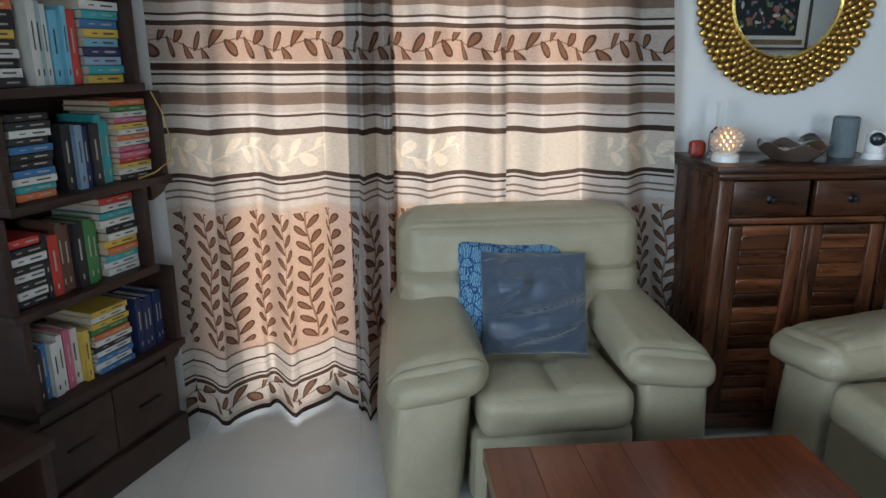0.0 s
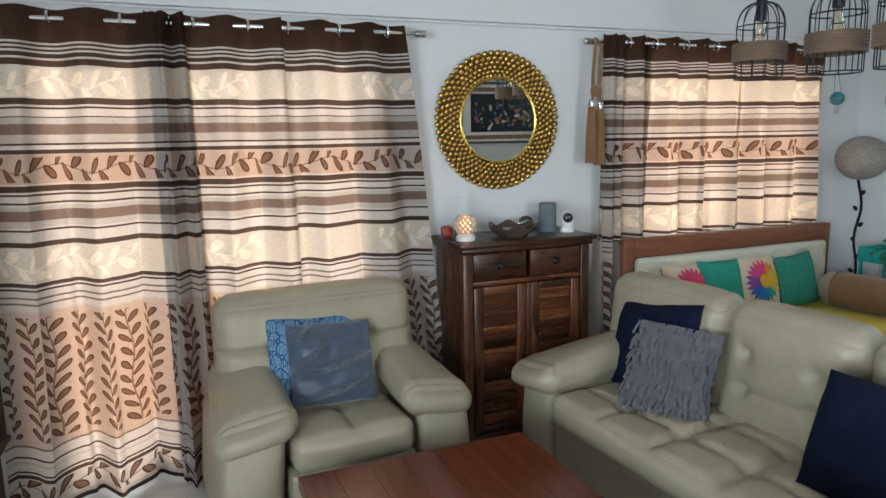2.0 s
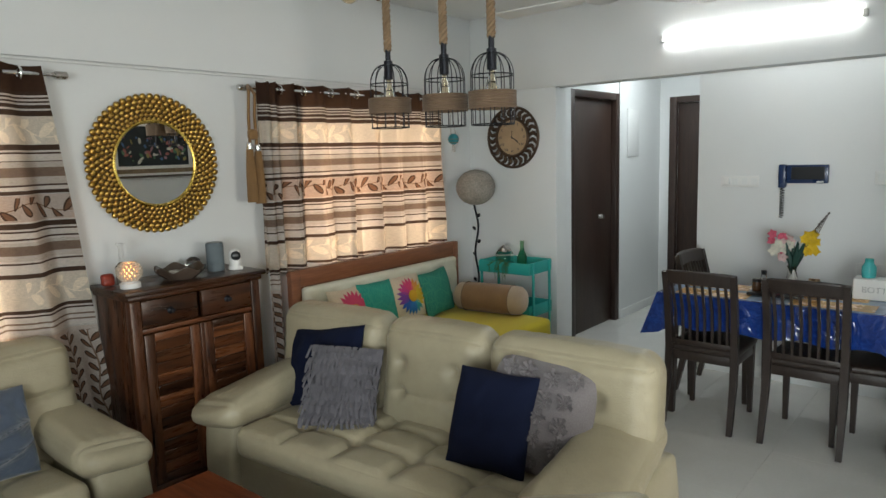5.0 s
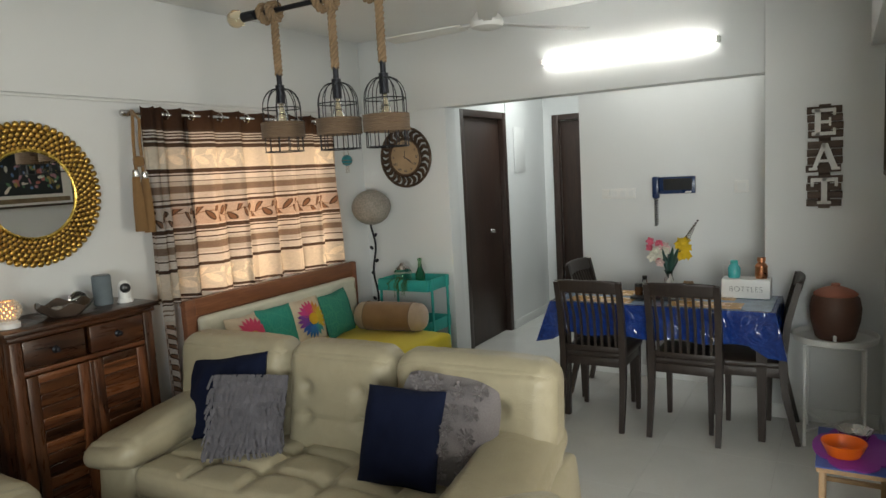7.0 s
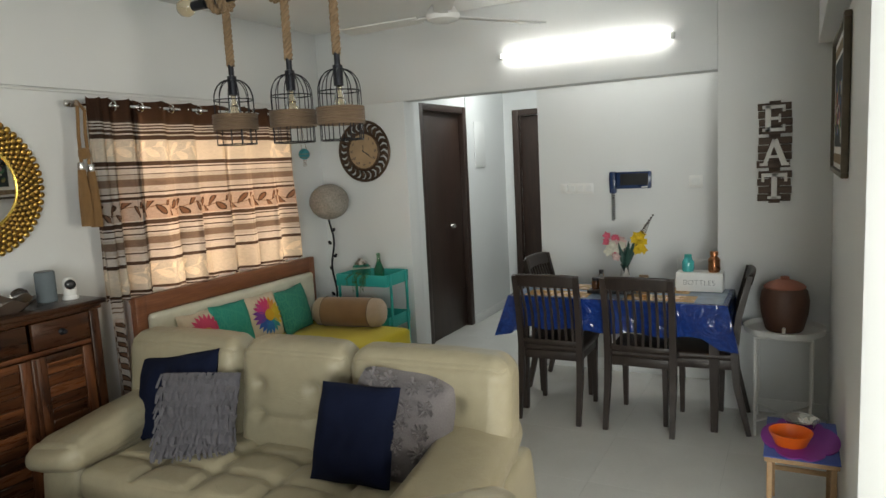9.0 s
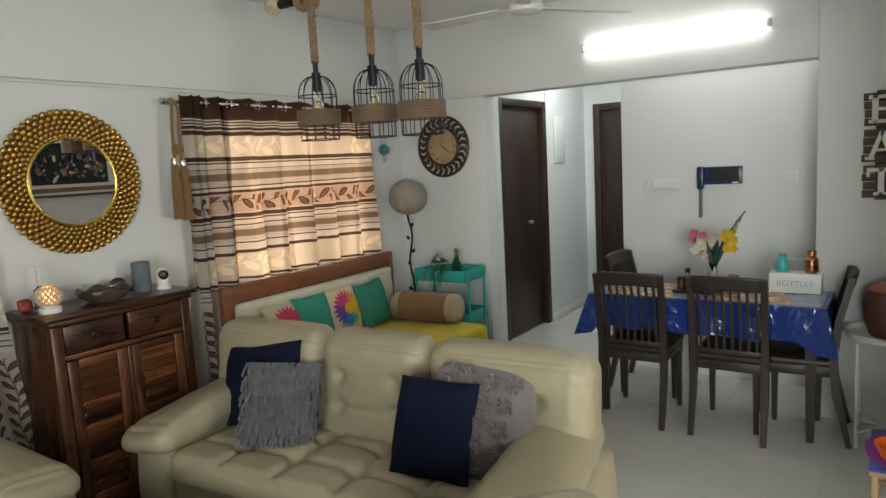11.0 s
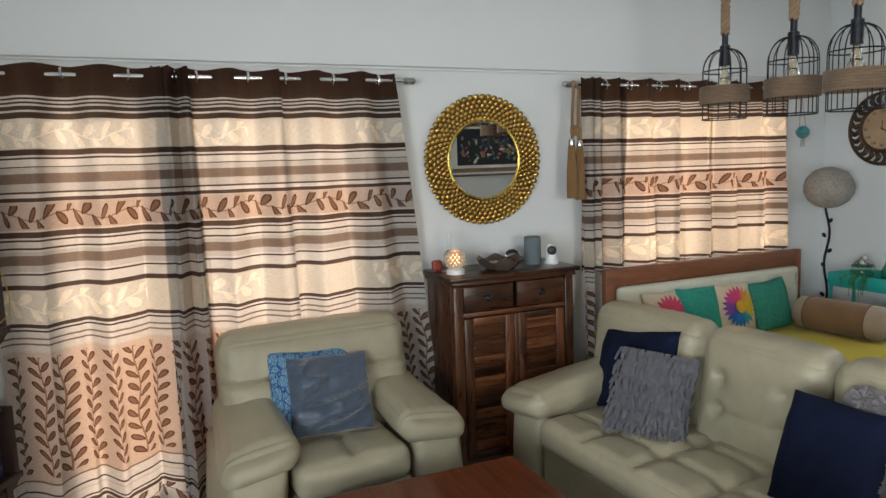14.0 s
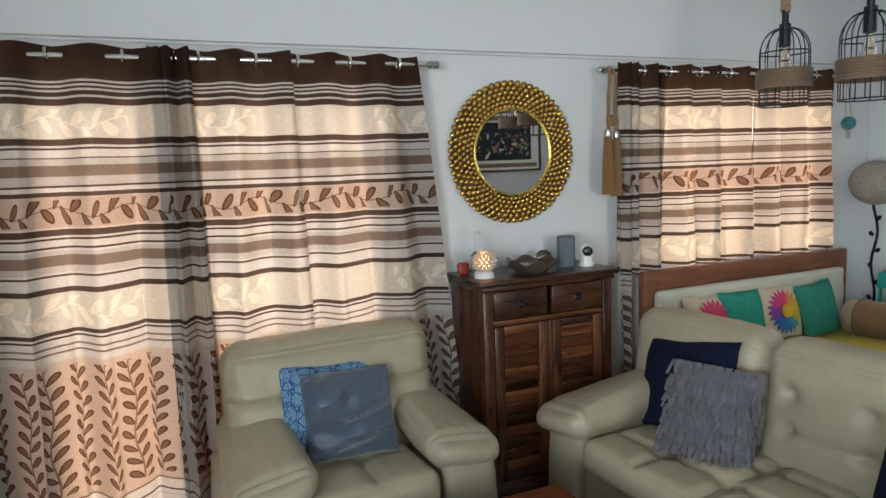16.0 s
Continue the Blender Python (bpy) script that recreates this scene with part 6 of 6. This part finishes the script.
sp = switch_plate(pose(4.909, 0.75, 1.375, 0, 0, -90), 0.25, 0.075, 4, "white modular switch board with a plugged adapter")
part("adapter", box(-0.10, -0.06, -0.05, -0.013, -0.02, 0.03, 0.005), PLASTICW, sp)
switch_plate(pose(4.909, -0.09, 1.40, 0, 0, -90), 0.09, 0.085, 1, "small square white switch plate")
tagged(link("access_panel", box(6.1, 6.35, 2.117, 2.128, 1.55, 2.0, 0.003), TRIM), "flush white access panel on the passage wall", "panel")


def painting():
    p = thing("framed_picture", "dark framed painting with a pale mount on the wall stub", "picture", m=pose(3.55, SY + 0.002, 1.80, 0, 0, 180))
    fr = bmesh.new()
    for a in ((-0.50, 0.50, 0.30, 0.322), (-0.50, 0.50, -0.322, -0.30), (-0.50, -0.478, -0.30, 0.30), (0.478, 0.50, -0.30, 0.30)):
        box(a[0], a[1], -0.028, 0, a[2], a[3], 0.004, bm=fr)
    part("frame", fr, worn("bronze_frame", (0.09, 0.07, 0.045), 0.5, 0.3, 20), p)
    part("mount", box(-0.477, 0.477, -0.012, -0.004, -0.299, 0.299), worn("mount_card", (0.80, 0.79, 0.75), 0.8, 0.04), p, "cream mount with patterned borders")
    border = worn("border_print", (0.26, 0.18, 0.10), 0.8, 0.5, 40)
    for z in (0.245, -0.255):
        part("border", box(-0.45, 0.45, -0.0135, -0.0122, z - 0.022, z + 0.022), border, p)
    part("sheet", box(-0.38, 0.38, -0.0145, -0.0122, -0.20, 0.20), worn("black_cloth", (0.018, 0.026, 0.028), 0.8, 0.3), p, "dark painted cloth")
    rnd = random.Random(12)
    pal = [(0.7, 0.67, 0.58), (0.45, 0.14, 0.12), (0.10, 0.22, 0.12), (0.35, 0.28, 0.10), (0.40, 0.2, 0.25), (0.1, 0.2, 0.4)]
    for k in range(64):
        x, z = rnd.uniform(-0.34, 0.34), rnd.uniform(-0.16, 0.05 + 0.08 * rnd.random())
        d = lathe([(0, 0.0012), (0.02, 0.001), (0.022, 0)], 9)
        bmesh.ops.transform(d, matrix=Matrix.Translation((x, -0.0146, z)) @ pose(0, 0, 0, 90, 0, 0) @ pose(0, 0, 0, 0, 0, rnd.uniform(0, 180)) @ Matrix.Diagonal((rnd.uniform(0.5, 1.7), rnd.uniform(0.3, 0.9), 1, 1)), verts=d.verts)
        part("daub", d, worn("daub_paint", pal[k % 6], 0.8, 0.2), p)


painting()


# ---------------------------------------------------------------- ceiling fan
def fan():
    f = thing("ceiling_fan", "white three-blade ceiling fan", "fan", m=pose(3.06, 0.865, 0))
    part("rod", tube([(0, 0, 2.41), (0, 0, CZ - 0.001)], 0.012, 12), WHITEMETAL, f)
    part("canopy", lathe([(0.055, CZ - 0.002), (0.05, CZ - 0.05), (0.016, CZ - 0.07), (0, CZ - 0.07)], 24), WHITEMETAL, f)
    part("motor", lathe([(0, 2.31), (0.045, 2.312), (0.078, 2.323), (0.086, 2.345), (0.075, 2.37), (0.05, 2.40), (0.03, 2.43), (0, 2.435)], 32), WHITEMETAL, f)
    for k in range(3):
        bl = puff((0.37, 0, 0), (0.24, 0.062, 0.004), 0.004, (0, 0, 0), 8, 0, lambda o, p: Vector((o.x, o.y * (0.85 + 0.15 * p.x), o.z + 0.1 * o.y)))
        box(0.08, 0.17, -0.022, 0.022, -0.003, 0.003, 0.001, bm=bl)
        bmesh.ops.transform(bl, matrix=pose(0, 0, 2.342, 0, 0, -32 + 120 * k), verts=bl.verts)
        part("blade", bl, WHITEMETAL, f)


fan()


# ---------------------------------------------------------------- by the far wall
def tray_stand():
    t = thing("tray_table", "white round metal tray table holding the clay pot", "side table", m=pose(4.15, -0.655, 0))
    part("tray", lathe([(0, 0.572), (0.205, 0.572), (0.212, 0.605), (0.207, 0.606), (0.2, 0.58), (0, 0.58)], 40), WHITEMETAL, t)
    for s in (-1, 1):
        fr = tube([(s * 0.17, -0.14, 0.0), (s * 0.17, -0.14, 0.565), (s * 0.17, 0.14, 0.565), (s * 0.17, 0.14, 0.0)], 0.009, 8)
        part("leg_frame", fr, WHITEMETAL, t)
    part("cross_bar", tube([(-0.17, -0.14, 0.07), (0.17, 0.14, 0.07)], 0.006, 8), WHITEMETAL, t)
    part("cross_bar", tube([(-0.17, 0.14, 0.082), (0.17, -0.14, 0.082)], 0.006, 8), WHITEMETAL, t)


tray_stand()
terra = worn("brown_clay", (0.11, 0.05, 0.033), 0.5, 0.3, 5, 60, 0.2)
pot = simple("clay_pot", "brown clay water pot with a terracotta lid and tap", "pot", [(0, 0), (0.092, 0), (0.1, 0.012), (0.122, 0.10), (0.128, 0.17), (0.118, 0.225), (0.105, 0.245), (0.1, 0.246)], terra, (4.15, -0.655, 0.581),
             [("lid", [(0.108, 0.244), (0.11, 0.252), (0.09, 0.268), (0.05, 0.285), (0.022, 0.292), (0.024, 0.305), (0.012, 0.309), (0, 0.309)], worn("terracotta", (0.34, 0.12, 0.075), 0.6, 0.2), "reddish terracotta lid")], 40)
part("tap", tube([(-0.095, 0, 0.03), (-0.135, 0, 0.03), (-0.138, 0, 0.01)], 0.009, 8), PLASTICW, pot, "white plastic tap")


def feeding_table():
    t = thing("low_table", "low pine table with a purple mat for bowls", "table", m=pose(3.08, -0.735, 0))
    part("tabletop", box(-0.22, 0.22, -0.14, 0.13, 0.345, 0.365, 0.003), PINE, t)
    part("cover", box(-0.225, 0.225, -0.143, 0.134, 0.3655, 0.372, 0.002), worn("blue_vinyl", (0.03, 0.07, 0.30), 0.4), t, "blue vinyl cover")
    for x in (-0.2, 0.2):
        for y in (-0.12, 0.11):
            part("leg", box(x - 0.011, x + 0.011, y - 0.011, y + 0.011, 0, 0.344, 0.002), PINE, t)
        part("stretcher", box(x - 0.008, x + 0.008, -0.12, 0.11, 0.13, 0.15, 0.002), PINE, t)
    mat = bmesh.new()
    pts = []
    for k in range(64):
        a = 2 * math.pi * k / 64
        r = 1 + 0.17 * abs(math.cos(2 * a)) ** 0.5 * (1 if abs(math.cos(a)) > 0.2 else 1) - 0.2 * math.exp(-(math.sin(a) ** 2) / 0.02) * 0.6
        pts.append((0.2 * r * math.cos(a) * 1.02, 0.118 * r * math.sin(a) * 1.1))
    lo = [mat.verts.new((x, y, 0.3725)) for x, y in pts]
    hi = [mat.verts.new((x, y, 0.3775)) for x, y in pts]
    mat.faces.new(hi)
    for i in range(64):
        mat.faces.new((lo[i], lo[(i + 1) % 64], hi[(i + 1) % 64], hi[i]))
    o = link("bowl_mat", mat, worn("purple_rubber", (0.27, 0.03, 0.32), 0.5, 0.1), None)
    o.location = (3.08, -0.735, 0)
    tagged(o, "purple bone-shaped rubber mat on the low table", "mat")


feeding_table()
simple("bowl", "bright orange plastic bowl on the purple mat", "bowl", [(0, 0), (0.06, 0), (0.085, 0.055), (0.081, 0.056), (0.057, 0.006), (0, 0.006)], worn("orange_plastic", (0.75, 0.13, 0.01), 0.35, 0.05), (3.0, -0.70, 0.378), seg=40)
simple("bowl", "shallow stainless steel bowl on the purple mat", "bowl", [(0, 0), (0.052, 0), (0.068, 0.038), (0.074, 0.04), (0.066, 0.036), (0.05, 0.004), (0, 0.004)], STEEL, (3.2, -0.74, 0.378), seg=40)


def fridge():
    f = thing("refrigerator", "tall white refrigerator behind the wall stub", "refrigerator", m=pose(2.85, -1.42, 0))
    part("body", box(-0.3, 0.3, -0.32, 0.3, 0.03, 1.7, 0.02), PLASTICW, f)
    part("lower_door", box(-0.33, -0.302, -0.315, 0.295, 0.06, 0.6, 0.01), PLASTICW, f)
    part("upper_door", box(-0.33, -0.302, -0.315, 0.295, 0.61, 1.69, 0.01), PLASTICW, f)
    part("handle", tube([(-0.345, -0.25, 0.8), (-0.36, -0.25, 0.82), (-0.36, -0.25, 1.15), (-0.345, -0.25, 1.17)], 0.01, 8), STEEL, f)
    part("plinth", box(-0.28, 0.28, -0.3, 0.28, 0, 0.029), BLACKPLASTIC, f)


fridge()


# ---------------------------------------------------------------- on the cabinet
CT = 1.0505
lan = simple("oil_burner", "white pierced ceramic lamp glowing with warm light", "lamp", [(0, 0), (0.046, 0), (0.046, 0.022), (0.034, 0.03), (0.03, 0.034)], PLASTICW, (1.42, 2.43, CT))
body = bmesh.new()
rows = 7
for j in range(rows):
    a0 = math.pi * (0.16 + 0.68 * (j + 0.5) / rows)
    for k in range(14):
        t = 2 * math.pi * (k + 0.5 * (j % 2)) / 14
        p = Vector((0.05 * math.sin(a0) * math.cos(t), 0.05 * math.sin(a0) * math.sin(t), 0.075 + 0.047 * math.cos(a0)))
        bmesh.ops.create_icosphere(body, subdivisions=1, radius=0.0108 * math.sin(a0) ** 0.5, matrix=Matrix.Translation(p))
part("pierced_body", body, worn("cream_ceramic", (0.55, 0.48, 0.38), 0.3, 0.1), lan)
core = bmesh.new()
bmesh.ops.create_uvsphere(core, u_segments=16, v_segments=10, radius=0.04, matrix=Matrix.Translation((0, 0, 0.075)))
part("glowing_core", core, glow("warm_glow", (1.0, 0.42, 0.12), 11.0), lan, "warm glowing core")
simple("bottle", "small clear glass bottle with a cork", "bottle", [(0, 0), (0.03, 0), (0.03, 0.09), (0.011, 0.11), (0.011, 0.19)], GLASS, (1.435, 2.53, CT), [("stopper", [(0.02, 0.19), (0.02, 0.2), (0, 0.2)], GLASS, "flat glass stopper")])
dish = simple("dish", "wavy-edged dark glass dish with pebbles", "dish", [(0, 0), (0.07, 0), (0.11, 0.035), (0.122, 0.055), (0.116, 0.055), (0.10, 0.03), (0.06, 0.008), (0, 0.008)], worn("smoked_glass", (0.09, 0.065, 0.05), 0.1, 0.3), (1.69, 2.46, CT), seg=48)
for v in dish.data.vertices:
    a = math.atan2(v.co.y, v.co.x)
    v.co.z += 0.012 * math.sin(a * 6) * (v.co.z / 0.055)
rr = random.Random(9)
for k in range(12):
    bm = bmesh.new()
    bmesh.ops.create_icosphere(bm, subdivisions=2, radius=0.02, matrix=Matrix.Translation((rr.uniform(-0.06, 0.06), rr.uniform(-0.06, 0.06), 0.026)) @ pose(0, 0, 0, 0, 0, rr.uniform(0, 90)) @ Matrix.Diagonal((1.2, 0.9, 0.6, 1)))
    part("pebble", bm, worn("pebble", rr.choice([(0.35, 0.3, 0.26), (0.2, 0.16, 0.14), (0.5, 0.46, 0.4)]), 0.25), dish)
simple("glass_ball", "small clear glass ball ornament", "ornament", [(0, 0), (0.025, 0.002), (0.041, 0.025), (0.043, 0.045), (0.034, 0.07), (0.014, 0.083), (0, 0.085)], GLASS, (1.81, 2.55, CT))
simple("speaker", "grey cylindrical smart speaker", "speaker", [(0, 0), (0.042, 0), (0.045, 0.006), (0.045, 0.142), (0.04, 0.148), (0, 0.148)], GREYPLASTIC, (1.915, 2.51, CT), [("top_plate", [(0.04, 0.1485), (0.039, 0.15), (0, 0.15)], BLACKPLASTIC, "dark top plate")], 36)


def webcam():
    c = thing("security_camera", "small white indoor camera with a black lens", "camera", m=pose(1.995, 2.45, CT, 0, 0, -25))
    part("body", puff((0, 0, 0.055), (0.031, 0.031, 0.055), 0.03, (0, 0, 0), 10), PLASTICW, c)
    part("base", lathe([(0, 0), (0.036, 0), (0.038, 0.006), (0.034, 0.02), (0, 0.02)], 28), PLASTICW, c)
    l = lathe([(0, 0.012), (0.018, 0.011), (0.024, 0.006), (0.025, -0.008)], 24)
    bmesh.ops.transform(l, matrix=pose(0, -0.03, 0.075, 90), verts=l.verts)
    part("lens", l, BLACKPLASTIC, c)


webcam()
fig = puff((0, 0, 0.03), (0.03, 0.018, 0.03), 0.016, (0, 0, 0), 10, 0.009)
o = link("ornament", fig, worn("red_resin", (0.26, 0.035, 0.02), 0.3, 0.5, 40))
o.location = (1.372, 2.56, CT)
tagged(o, "small red glazed ornament on the cabinet", "ornament")


# ---------------------------------------------------------------- tassel and hanging ornament
def tassel():
    t = thing("curtain_tassel", "golden brown tasselled curtain tieback hanging from the rod", "tassel", m=pose(2.215, 2.545, 0))
    gold = fabric("tassel_silk", (0.21, 0.115, 0.045), 0.7, 400, 0.3, 0.3)
    part("cord", tube([(0.03, 0.05, 2.03), (0.0, 0.0, 2.0), (-0.012, 0, 1.85), (-0.02, -0.01, 1.70)], 0.009, 8), gold, t)
    part("cord", tube([(0.035, 0.05, 2.03), (0.03, -0.01, 1.98), (0.02, -0.01, 1.86), (0.022, -0.01, 1.69)], 0.009, 8), gold, t)
    part("knot", puff((0.0, -0.01, 1.76), (0.03, 0.02, 0.03), 0.018, (0, 0, 0), 6, 0.003), gold, t)
    for x, z in ((-0.024, 1.69), (0.028, 1.68)):
        part("tassel_head", lathe([(0, 0.03), (0.016, 0.025), (0.02, 0.0), (0.016, -0.015)], 16, at=(x, -0.01, z)), STEEL, t, "silvery tassel cap")
        sk = bmesh.new()
        for k in range(26):
            a = 2 * math.pi * k / 26
            tube([(x + 0.015 * math.cos(a), -0.01 + 0.015 * math.sin(a), z - 0.012), (x + 0.024 * math.cos(a), -0.01 + 0.024 * math.sin(a), z - 0.15), (x + 0.026 * math.cos(a), -0.01 + 0.026 * math.sin(a), z - 0.30)], 0.0042, 5, sk)
        part("fringe", sk, gold, t)


tassel()


def hanging_ball():
    h = thing("hanging_ornament", "turquoise ball in a string net hanging from the rod end", "ornament", m=pose(4.06, 2.60, 0))
    b = bmesh.new()
    bmesh.ops.create_uvsphere(b, u_segments=20, v_segments=14, radius=0.042, matrix=Matrix.Translation((0, 0, 1.735)))
    part("ball", b, worn("turquoise_glaze", (0.02, 0.22, 0.26), 0.3, 0.3, 30), h)
    st = bmesh.new()
    for x in (-0.03, 0.03):
        tube([(-0.03, 0, 2.025), (x, 0, 1.76)], 0.0015, 5, st)
    for z, r in ((1.735, 0.043), (1.71, 0.036)):
        ring(r, 0.002, (0, 0, z), "z", 20, 5, st)
    part("net", st, ROPE, h)
    ch = bmesh.new()
    for k in range(4):
        tube([(0.01 * (k - 1.5), 0, 1.695), (0.012 * (k - 1.5), 0, 1.64)], 0.0012, 4, ch)
    part("fringe", ch, ROPE, h)


hanging_ball()


# ---------------------------------------------------------------- floor tiles
def floor_tiles():
    floor = bpy.data.objects["floor"]
    g, n = 0.6, 0
    me = None
    for i in range(-4, 12):
        for j in range(-7, 6):
            if me is None:
                bm = box(0.0004, g - 0.0004, 0.0004, g - 0.0004, -0.0029, 0.0, 0.0003, 1)
                first = part("tile", bm, FLOOR, floor)
                me = first.data
                first.location = (i * g + 0.1, j * g + 0.2, 0)
            else:
                o = new("tile", me)
                o.parent = floor
                o.location = (i * g + 0.1, j * g + 0.2, 0)


floor_tiles()
